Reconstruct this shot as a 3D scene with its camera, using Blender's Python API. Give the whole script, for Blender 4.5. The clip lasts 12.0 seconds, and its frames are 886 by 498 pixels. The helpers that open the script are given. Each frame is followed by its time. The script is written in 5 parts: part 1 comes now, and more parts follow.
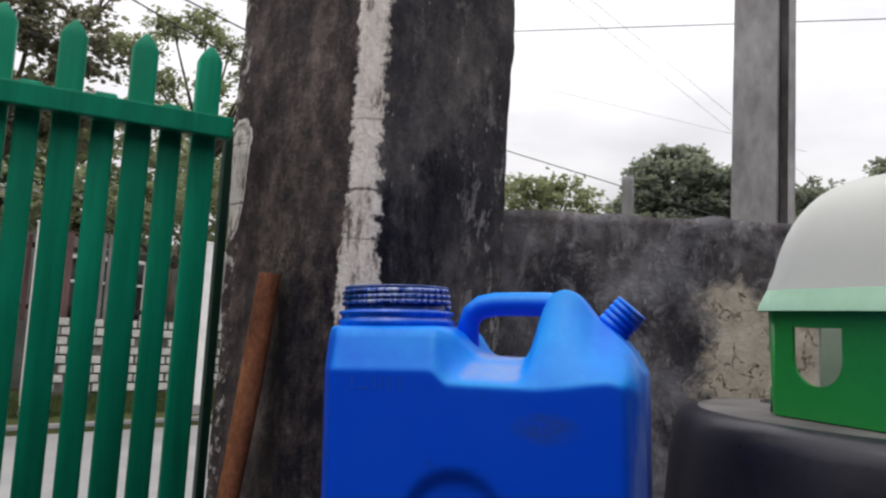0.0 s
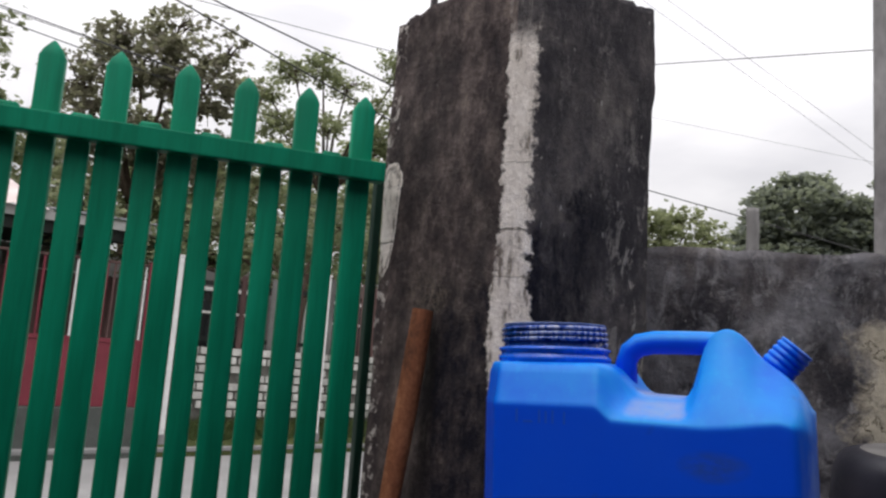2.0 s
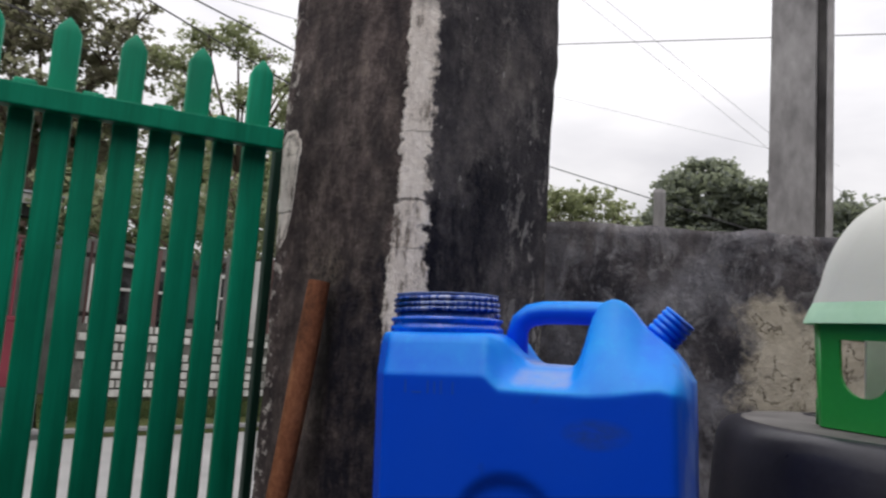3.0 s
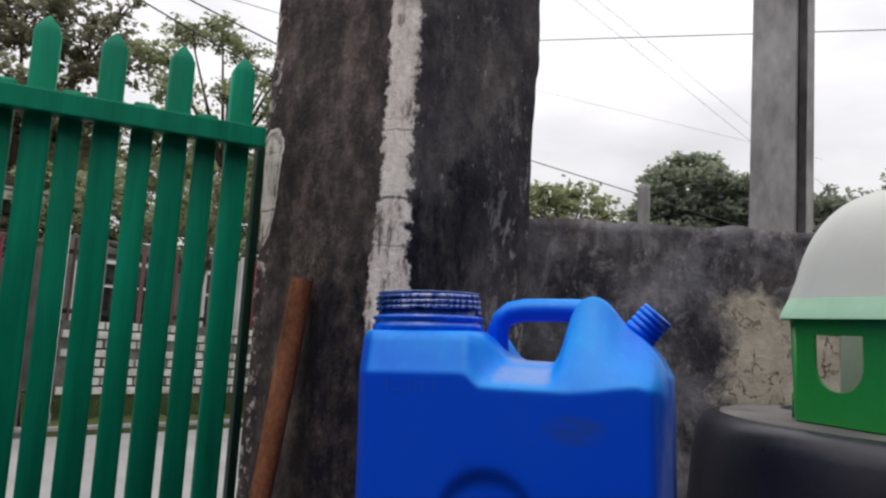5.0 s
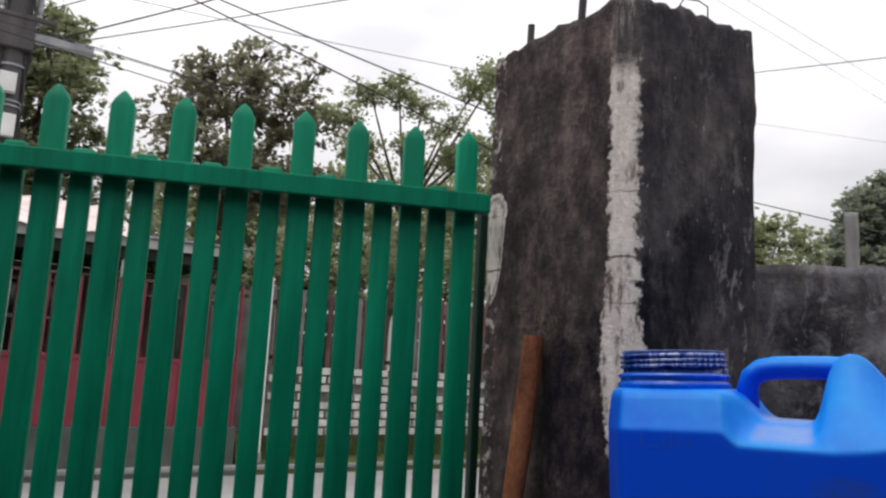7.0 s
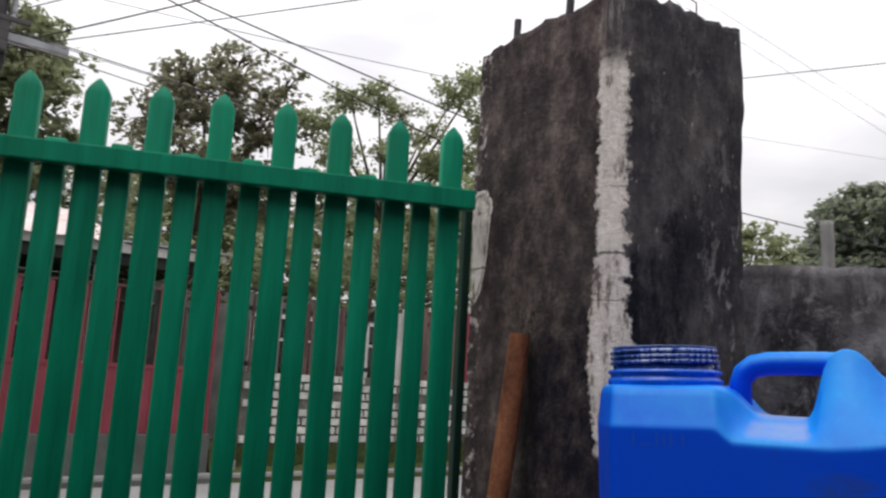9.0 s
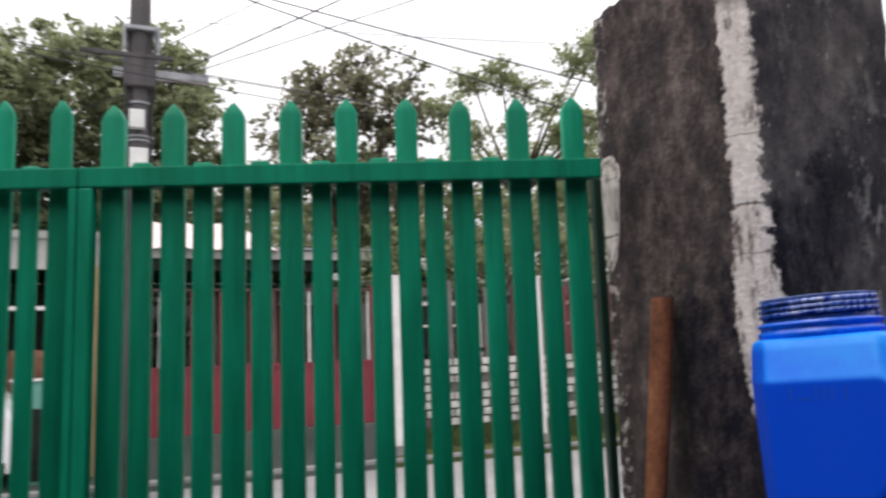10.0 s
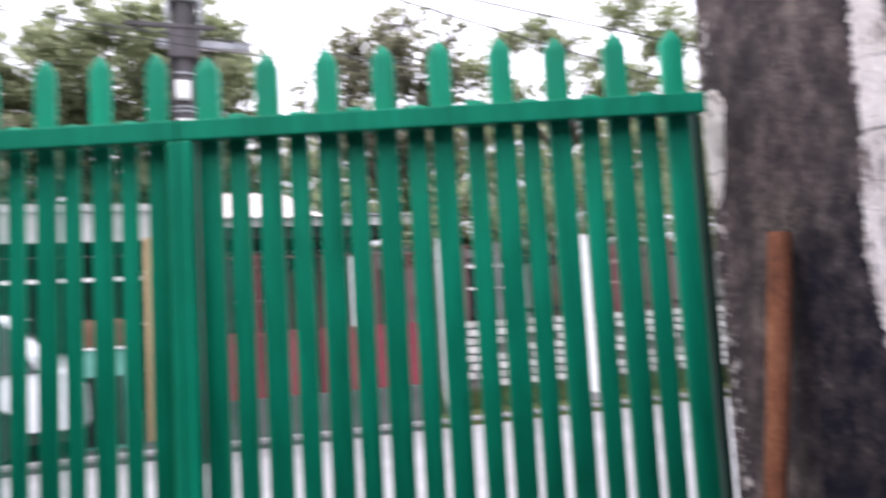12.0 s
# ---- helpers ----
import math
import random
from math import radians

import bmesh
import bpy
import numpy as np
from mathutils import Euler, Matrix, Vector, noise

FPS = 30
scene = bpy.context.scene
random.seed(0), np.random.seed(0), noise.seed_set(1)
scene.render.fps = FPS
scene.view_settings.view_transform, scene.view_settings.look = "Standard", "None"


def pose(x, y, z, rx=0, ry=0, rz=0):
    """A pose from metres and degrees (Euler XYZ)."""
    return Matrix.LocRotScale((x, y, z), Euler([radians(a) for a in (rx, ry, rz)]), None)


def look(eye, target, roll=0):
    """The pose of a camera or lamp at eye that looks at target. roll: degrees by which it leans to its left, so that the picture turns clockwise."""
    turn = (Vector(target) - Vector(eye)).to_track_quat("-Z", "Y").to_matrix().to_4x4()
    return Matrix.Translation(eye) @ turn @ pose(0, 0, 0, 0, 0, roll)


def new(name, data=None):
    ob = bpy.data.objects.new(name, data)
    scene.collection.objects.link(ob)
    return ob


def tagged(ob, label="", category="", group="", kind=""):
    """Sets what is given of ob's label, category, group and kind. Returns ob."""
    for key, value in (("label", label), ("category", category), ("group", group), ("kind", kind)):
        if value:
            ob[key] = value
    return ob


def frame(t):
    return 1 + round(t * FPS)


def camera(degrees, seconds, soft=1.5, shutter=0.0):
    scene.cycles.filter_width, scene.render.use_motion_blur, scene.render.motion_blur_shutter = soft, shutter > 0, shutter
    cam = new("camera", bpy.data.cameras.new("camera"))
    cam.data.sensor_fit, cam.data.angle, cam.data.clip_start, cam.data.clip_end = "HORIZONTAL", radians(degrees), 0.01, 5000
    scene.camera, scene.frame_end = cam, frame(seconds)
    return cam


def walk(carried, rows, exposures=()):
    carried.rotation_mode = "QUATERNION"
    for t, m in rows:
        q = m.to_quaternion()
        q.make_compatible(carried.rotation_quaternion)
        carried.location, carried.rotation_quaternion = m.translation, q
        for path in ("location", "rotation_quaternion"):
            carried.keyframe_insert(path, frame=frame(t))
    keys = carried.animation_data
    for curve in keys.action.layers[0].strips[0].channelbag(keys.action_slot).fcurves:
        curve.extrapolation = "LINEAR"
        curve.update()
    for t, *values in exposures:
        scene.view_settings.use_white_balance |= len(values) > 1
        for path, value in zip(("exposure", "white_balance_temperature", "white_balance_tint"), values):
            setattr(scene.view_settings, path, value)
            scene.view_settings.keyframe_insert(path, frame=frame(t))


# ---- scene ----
cam = camera(60.7, 12.0, soft=2.4, shutter=0.5)
PATH = [
    (0, (0.7335, -0.6124, 1.4930), (-0.6404, 0.8263, 1.6991), 3.17),
    (0.5, (0.7368, -0.6402, 1.4874), (-0.6862, 0.7484, 1.7039), 3.80),
    (1, (0.7382, -0.6939, 1.5028), (-0.8412, 0.4936, 1.8117), 3.90),
    (1.5, (0.7309, -0.6840, 1.4969), (-0.8423, 0.5220, 1.7618), 2.80),
    (2, (0.7256, -0.6820, 1.4925), (-0.8356, 0.5380, 1.7657), 4.09),
    (2.5, (0.7261, -0.6640, 1.4883), (-0.7607, 0.6523, 1.7265), 3.98),
    (3, (0.7296, -0.6459, 1.4864), (-0.6928, 0.7408, 1.7184), 4.00),
    (3.5, (0.7323, -0.6370, 1.4933), (-0.6500, 0.7916, 1.7136), 3.48),
    (5.5, (0.7397, -0.6598, 1.4894), (-0.6800, 0.7313, 1.7117), 3.85),
    (6, (0.7378, -0.7041, 1.5047), (-0.8170, 0.5154, 1.8136), 4.28),
    (6.5, (0.7451, -0.7276, 1.4964), (-0.8969, 0.3645, 1.8302), 5.16),
    (7, (0.7370, -0.7491, 1.5059), (-0.9405, 0.2983, 1.8045), 3.01),
    (7.5, (0.7139, -0.7582, 1.5011), (-0.8746, 0.4172, 1.8093), 4.11),
    (9.5, (0.7080, -0.7358, 1.4908), (-0.9984, 0.2580, 1.8081), 1.54),
    (10, (0.7277, -0.7339, 1.4915), (-1.0995, 0.0359, 1.7539), -2.04),
    (10.5, (0.7543, -0.7801, 1.4673), (-1.1402, -0.2274, 1.7922), -2.98),
    (11, (0.7363, -0.8256, 1.4670), (-1.2131, -0.4455, 1.7025), -3.94),
    (11.5, (0.7217, -0.8547, 1.4814), (-1.2414, -0.5465, 1.7080), -1.42),
    (12, (0.6726, -0.8151, 1.4664), (-1.2032, -0.1433, 1.6403), -3.36),
]
EXPOSURES = [(0.0, 0.27, 6500, 10), (0.5, 0.17, 6500, 10), (1.5, 0.22, 6500, 10), (6.5, 0.19, 6500, 10), (9.5, 0.22, 6500, 10), (10.0, 0.57, 6500, 11), (10.5, 0.82, 6280, 14), (11.0, 0.96, 6130, 18), (11.5, 0.71, 6080, 20), (12.0, 1.35, 6080, 18)]
walk(cam, [(t, look(eye, target, roll)) for t, eye, target, roll in PATH], EXPOSURES)

# ---- light ----
SKY_STRENGTH = 1.0
world = bpy.data.worlds.new("overcast_sky")
scene.world = world
world.use_nodes = True
wn, wl = world.node_tree.nodes, world.node_tree.links
wn.clear()
w_out = wn.new("ShaderNodeOutputWorld")
w_bg = wn.new("ShaderNodeBackground")
w_sky = wn.new("ShaderNodeTexSky")
w_sky.sky_type, w_sky.sun_disc = "NISHITA", False
w_sky.sun_elevation, w_sky.sun_rotation = radians(50), radians(170)
w_dim = wn.new("ShaderNodeMix")
w_dim.data_type, w_dim.blend_type = "RGBA", "MULTIPLY"
w_dim.inputs[0].default_value = 1.0
w_dim.inputs[7].default_value = (0.1, 0.1, 0.1, 1)
w_co = wn.new("ShaderNodeTexCoord")
w_map = wn.new("ShaderNodeMapping")
w_map.inputs["Scale"].default_value = (1.6, 1.6, 5.0)
w_noise = wn.new("ShaderNodeTexNoise")
w_noise.inputs["Scale"].default_value, w_noise.inputs["Detail"].default_value = 2.2, 5
w_ramp = wn.new("ShaderNodeValToRGB")
w_ramp.color_ramp.elements[0].position, w_ramp.color_ramp.elements[0].color = 0.3, (0.68, 0.665, 0.69, 1)
w_ramp.color_ramp.elements[1].position, w_ramp.color_ramp.elements[1].color = 0.68, (0.94, 0.915, 0.925, 1)
w_mix = wn.new("ShaderNodeMix")
w_mix.data_type = "RGBA"
w_mix.inputs[0].default_value = 0.92
wl.new(w_co.outputs["Generated"], w_map.inputs["Vector"])
wl.new(w_map.outputs["Vector"], w_noise.inputs["Vector"])
wl.new(w_noise.outputs["Fac"], w_ramp.inputs["Fac"])
wl.new(w_sky.outputs["Color"], w_dim.inputs[6])
wl.new(w_dim.outputs[2], w_mix.inputs[6])
wl.new(w_ramp.outputs["Color"], w_mix.inputs[7])
# an overcast sky is far brighter overhead than at the horizon
w_xyz = wn.new("ShaderNodeSeparateXYZ")
wl.new(w_co.outputs["Generated"], w_xyz.inputs[0])
w_up = wn.new("ShaderNodeMath")
w_up.operation, w_up.use_clamp = "MAXIMUM", False
w_up.inputs[1].default_value = 0.0
wl.new(w_xyz.outputs[2], w_up.inputs[0])
w_grade = wn.new("ShaderNodeMath")
w_grade.operation = "MULTIPLY_ADD"
w_grade.inputs[1].default_value, w_grade.inputs[2].default_value = 1.95, 0.50
wl.new(w_up.outputs[0], w_grade.inputs[0])
w_scale = wn.new("ShaderNodeVectorMath")
w_scale.operation = "SCALE"
wl.new(w_mix.outputs[2], w_scale.inputs[0])
wl.new(w_grade.outputs[0], w_scale.inputs["Scale"])
wl.new(w_scale.outputs[0], w_bg.inputs["Color"])
w_bg.inputs["Strength"].default_value = SKY_STRENGTH
wl.new(w_bg.outputs["Background"], w_out.inputs["Surface"])

sun_data = bpy.data.lights.new("sun", "SUN")
sun_data.energy, sun_data.angle, sun_data.color = 0.85, radians(30), (1.0, 0.96, 0.9)
sun = new("sun", sun_data)
sun.matrix_world = look((1.2, -4.5, 11), (0, 0, 0))


# ---- materials ----
class Nodes:
    """A small builder of one node material."""

    def __init__(self, name):
        self.mat = bpy.data.materials.new(name)
        self.mat.use_nodes = True
        self.t = self.mat.node_tree
        self.bsdf = self.t.nodes["Principled BSDF"]
        self.geo = self.t.nodes.new("ShaderNodeNewGeometry")
        self.tc = self.t.nodes.new("ShaderNodeTexCoord")
        self.info = self.t.nodes.new("ShaderNodeObjectInfo")

    def put(self, socket, value):
        if isinstance(value, bpy.types.NodeSocket):
            self.t.links.new(value, socket)
        elif isinstance(value, tuple) and len(value) == 3 and socket.type == "RGBA":
            socket.default_value = (*value, 1)
        else:
            socket.default_value = value

    def math(self, op, a, b=0.0, c=0.0, clamp=False):
        n = self.t.nodes.new("ShaderNodeMath")
        n.operation, n.use_clamp = op, clamp
        for i, v in enumerate((a, b, c)):
            self.put(n.inputs[i], v)
        return n.outputs[0]

    def mapping(self, vec, scale):
        n = self.t.nodes.new("ShaderNodeMapping")
        n.inputs["Scale"].default_value = scale
        self.put(n.inputs["Vector"], vec)
        return n.outputs["Vector"]

    def noise(self, scale, detail=4, rough=0.55, vec=None, stretch=(1, 1, 1), distort=0.0):
        n = self.t.nodes.new("ShaderNodeTexNoise")
        n.inputs["Scale"].default_value, n.inputs["Detail"].default_value = scale, detail
        n.inputs["Roughness"].default_value, n.inputs["Distortion"].default_value = rough, distort
        self.put(n.inputs["Vector"], self.mapping(vec or self.geo.outputs["Position"], stretch))
        return n.outputs["Fac"]

    def voronoi(self, scale, vec=None, feature="F1"):
        n = self.t.nodes.new("ShaderNodeTexVoronoi")
        n.feature = feature
        n.inputs["Scale"].default_value = scale
        self.put(n.inputs["Vector"], vec or self.geo.outputs["Position"])
        return n.outputs["Distance"]

    def ramp(self, fac, *stops):
        n = self.t.nodes.new("ShaderNodeValToRGB")
        e = n.color_ramp.elements
        while len(e) < len(stops):
            e.new(0.5)
        for el, (p, col) in zip(e, stops):
            el.position = p
            el.color = (*col, 1) if isinstance(col, tuple) else (col, col, col, 1)
        self.put(n.inputs["Fac"], fac)
        return n.outputs["Color"]

    def mix(self, fac, a, b, blend="MIX"):
        n = self.t.nodes.new("ShaderNodeMix")
        n.data_type, n.blend_type = "RGBA", blend
        self.put(n.inputs[0], fac)
        self.put(n.inputs[6], a)
        self.put(n.inputs[7], b)
        return n.outputs[2]

    def xyz(self, vec):
        n = self.t.nodes.new("ShaderNodeSeparateXYZ")
        self.put(n.inputs[0], vec)
        return n.outputs

    def done(self, color, rough=0.6, bump=None, depth=0.002, metal=0.0, spec=0.5):
        self.put(self.bsdf.inputs["Base Color"], color)
        self.put(self.bsdf.inputs["Roughness"], rough)
        self.bsdf.inputs["Metallic"].default_value = metal
        self.bsdf.inputs["Specular IOR Level"].default_value = spec
        if bump is not None:
            b = self.t.nodes.new("ShaderNodeBump")
            b.inputs["Strength"].default_value, b.inputs["Distance"].default_value = 1.0, depth
            self.put(b.inputs["Height"], bump)
            self.t.links.new(b.outputs["Normal"], self.bsdf.inputs["Normal"])
        return self.mat


def plain(name, a, b, scale=8.0, rough=0.6, depth=0.001, metal=0.0, spec=0.5, fine=60.0, vary=0.0, stretch=(1, 1, 1)):
    """Two tones by a broad noise, with fine grain over it and a little difference from piece to piece."""
    n = Nodes(name)
    broad, grain = n.noise(scale, 5, stretch=stretch), n.noise(fine, 3, stretch=stretch)
    f = n.math("ADD", n.math("MULTIPLY", broad, 0.75), n.math("MULTIPLY", grain, 0.25))
    col = n.ramp(f, (0.33, a), (0.67, b))
    if vary:
        k = n.math("ADD", n.math("MULTIPLY", n.info.outputs["Random"], 2 * vary), 1 - vary)
        col = n.mix(1.0, col, n.ramp(k, (0.0, 0.0), (1.0, 1.0)), "MULTIPLY")
    r = n.math("ADD", n.math("MULTIPLY", grain, 0.25), rough - 0.12)
    return n.done(col, r, f, depth, metal, spec)


def streaked(n, vec):
    """Dark mould on old cement render with paler runs and bare spots."""
    broad = n.noise(5, 6, 0.6, vec)
    runs = n.noise(22, 8, 0.75, vec, (1, 1, 0.45), 0.5)
    fine = n.noise(110, 6, 0.75, vec)
    mid = n.noise(34, 7, 0.74, vec, (1, 1, 0.7))
    tone = n.math("ADD", n.math("MULTIPLY", broad, 0.55), n.math("MULTIPLY", mid, 0.45))
    base = n.ramp(tone, (0.36, (0.024, 0.024, 0.031)), (0.48, (0.058, 0.054, 0.061)), (0.58, (0.125, 0.113, 0.115)), (0.68, (0.24, 0.215, 0.205)))
    pale = n.math("MULTIPLY", n.ramp(runs, (0.55, 0.0), (0.64, 1.0)), n.ramp(fine, (0.46, 0.0), (0.54, 1.0)))
    col = n.mix(n.math("MULTIPLY", pale, 0.5), base, (0.26, 0.24, 0.232))
    bits = n.ramp(n.noise(75, 3, 0.5, vec, (1, 1, 0.45)), (0.70, 0.0), (0.73, 1.0))
    col = n.mix(n.math("MULTIPLY", bits, 0.5), col, (0.55, 0.53, 0.51))
    height = n.math("ADD", n.math("MULTIPLY", fine, 0.6), n.math("MULTIPLY", runs, 0.6))
    return col, height, fine, broad


def pillar_material():
    n = Nodes("mouldy_render")
    pos = n.tc.outputs["Object"]
    col, height, fine, broad = streaked(n, pos)
    x, y, z = n.xyz(pos)
    # pale spatter down the side face
    low_side = n.math("MULTIPLY", n.math("SUBTRACT", y, 0.12), 7.0, clamp=True)
    low_side = n.math("MULTIPLY", low_side, n.math("MULTIPLY", n.math("SUBTRACT", 1.92, z), 4.0, clamp=True))
    spat = n.ramp(n.noise(42, 7, 0.76, pos, (1, 1, 0.45), 0.4), (0.545, 0.0), (0.60, 1.0))
    col = n.mix(n.math("MULTIPLY", n.math("MULTIPLY", low_side, spat), 0.9), col, (0.42, 0.395, 0.38))
    # browner face towards the gate
    front = n.math("LESS_THAN", y, 0.006)
    brown = n.ramp(n.noise(22, 8, 0.75, pos, (1, 1, 0.65)), (0.36, (0.034, 0.026, 0.027)), (0.49, (0.088, 0.066, 0.063)), (0.57, (0.165, 0.128, 0.118)), (0.68, (0.30, 0.235, 0.205)))
    brown = n.mix(1.0, brown, n.ramp(n.noise(7, 4, 0.6, pos, (1, 1, 0.8)), (0.36, 0.42), (0.56, 1.0)), "MULTIPLY")
    col = n.mix(n.math("MULTIPLY", front, 0.74), col, brown)
    # pale strip where the coat has come off the corner
    edge = n.math("MINIMUM", n.math("ADD", x, 0.031), n.math("SUBTRACT", 0.026, y))
    wob = n.math("MULTIPLY", n.math("SUBTRACT", n.noise(44, 5, 0.7, pos), 0.5), 0.034)
    flare = n.math("SUBTRACT", n.math("MULTIPLY", n.math("MAXIMUM", n.math("SUBTRACT", 1.62, z), 0.0), 0.09), n.math("MULTIPLY", n.math("MAXIMUM", n.math("SUBTRACT", 1.50, z), 0.0), 0.26))
    m = n.math("ADD", n.math("ADD", edge, wob), flare)
    strip = n.math("MULTIPLY", m, 260.0, clamp=True)
    strip = n.math("MULTIPLY", strip, n.math("MULTIPLY", n.math("SUBTRACT", n.math("ADD", z, wob), 1.30), 40.0, clamp=True))
    upper = n.math("MULTIPLY", n.math("SUBTRACT", n.math("ADD", 1.965, n.math("MULTIPLY", wob, 2.0)), z), 22.0, clamp=True)
    streak = n.ramp(n.noise(70, 5, 0.7, pos, (1, 1, 0.12)), (0.46, 0.04), (0.60, 0.42))
    strip = n.math("MULTIPLY", strip, n.math("MAXIMUM", upper, streak))
    # pale patch at the gate's end
    slant = n.math("MULTIPLY", n.math("SUBTRACT", z, 1.70), 0.10)
    dx = n.math("DIVIDE", n.math("SUBTRACT", n.math("ADD", x, 0.303), slant), n.math("ADD", 0.029, slant))
    dz = n.math("DIVIDE", n.math("SUBTRACT", z, 1.70), 0.100)
    d = n.math("ADD", n.math("POWER", n.math("ABSOLUTE", dx), 2.0), n.math("POWER", n.math("ABSOLUTE", dz), 4.0))
    inside = n.math("SUBTRACT", n.math("ADD", 1.0, n.math("MULTIPLY", wob, 30.0)), d)
    patch = n.math("MULTIPLY", inside, 11.0, clamp=True)
    rim = n.math("SUBTRACT", 1.0, n.math("MULTIPLY", n.math("ABSOLUTE", n.math("SUBTRACT", inside, 0.42)), 7.0), clamp=True)
    rim = n.math("MULTIPLY", rim, n.ramp(n.noise(40, 4, 0.6, pos), (0.40, 0.2), (0.52, 1.0)))
    low = n.math("MULTIPLY", n.math("SUBTRACT", n.math("ADD", -0.282, wob), x), 120.0, clamp=True)
    low = n.math("MULTIPLY", low, n.ramp(n.noise(46, 5, 0.7, pos), (0.53, 0.0), (0.60, 0.6)))
    pale = n.math("MAXIMUM", strip, n.math("MAXIMUM", patch, low))
    bands = n.noise(6, 3, 0.5, pos, (0.15, 0.15, 3.0))
    crackz = n.math("ABSOLUTE", n.math("SUBTRACT", n.math("ADD", z, n.math("MULTIPLY", fine, 0.012)), 1.671))
    crackz2 = n.math("ABSOLUTE", n.math("SUBTRACT", n.math("ADD", z, n.math("MULTIPLY", fine, 0.014)), 1.765))
    crackz3 = n.math("ABSOLUTE", n.math("SUBTRACT", n.math("ADD", z, n.math("MULTIPLY", fine, 0.014)), 1.607))
    crack = n.math("SUBTRACT", 1.0, n.math("MULTIPLY", n.math("MINIMUM", crackz, n.math("ADD", n.math("MINIMUM", crackz2, crackz3), 0.0009)), 480.0), clamp=True)
    grime = n.ramp(n.noise(34, 6, 0.75, pos, (1.6, 1.6, 0.5)), (0.37, (0.20, 0.17, 0.15)), (0.45, (0.72, 0.65, 0.60)), (0.60, (0.88, 0.81, 0.76)))
    grime = n.mix(n.math("MULTIPLY", n.math("MULTIPLY", rim, patch), 0.85), grime, (0.07, 0.058, 0.05))
    grime = n.mix(n.math("MULTIPLY", crack, 0.8), grime, (0.06, 0.05, 0.045))
    # blue-black mould low down and on the side face; the jug's shade painted in
    low_dark = n.math("ADD", n.math("MULTIPLY", n.noise(9, 6, 0.65, pos), 0.42), 1.365)
    low_dark = n.math("ADD", low_dark, n.math("MULTIPLY", n.math("SUBTRACT", 1.0, front), 0.13))
    low_dark = n.math("MULTIPLY", n.math("SUBTRACT", low_dark, z), 22.0, clamp=True)
    low_dark = n.math("MULTIPLY", low_dark, n.math("MULTIPLY", n.math("ADD", n.math("ADD", x, 0.172), wob), 30.0, clamp=True))
    low_dark = n.math("MULTIPLY", low_dark, n.math("MULTIPLY", n.math("SUBTRACT", n.math("ADD", 0.175, wob), y), 20.0, clamp=True))
    low_dark = n.math("MULTIPLY", low_dark, n.ramp(n.noise(38, 6, 0.72, pos, (1, 1, 0.6)), (0.42, 1.0), (0.66, 0.35)))
    col = n.mix(n.math("MULTIPLY", low_dark, 0.93), col, (0.010, 0.010, 0.018))
    # dusty stain round the pipe's head
    sx = n.math("DIVIDE", n.math("ADD", x, 0.18), 0.06)
    sz = n.math("DIVIDE", n.math("SUBTRACT", z, 1.582), 0.045)
    ragged = n.math("ADD", n.math("MULTIPLY", n.noise(24, 4, 0.6, pos), 2.2), -0.2)
    near = n.math("SUBTRACT", ragged, n.math("ADD", n.math("MULTIPLY", sx, sx), n.math("MULTIPLY", sz, sz)), clamp=True)
    near = n.math("MULTIPLY", n.math("MULTIPLY", near, front), n.ramp(n.noise(70, 6, 0.75, pos), (0.46, 0.0), (0.58, 1.0)))
    col = n.mix(n.math("MULTIPLY", near, 0.75), col, (0.24, 0.19, 0.155))
    col = n.mix(pale, col, grime)
    h = n.math("SUBTRACT", n.math("ADD", height, n.math("MULTIPLY", pale, 0.35)), n.math("MULTIPLY", n.math("MULTIPLY", crack, pale), 0.5))
    return n.done(col, n.math("ADD", 0.75, n.math("MULTIPLY", fine, 0.2)), h, 0.006, spec=0.08)


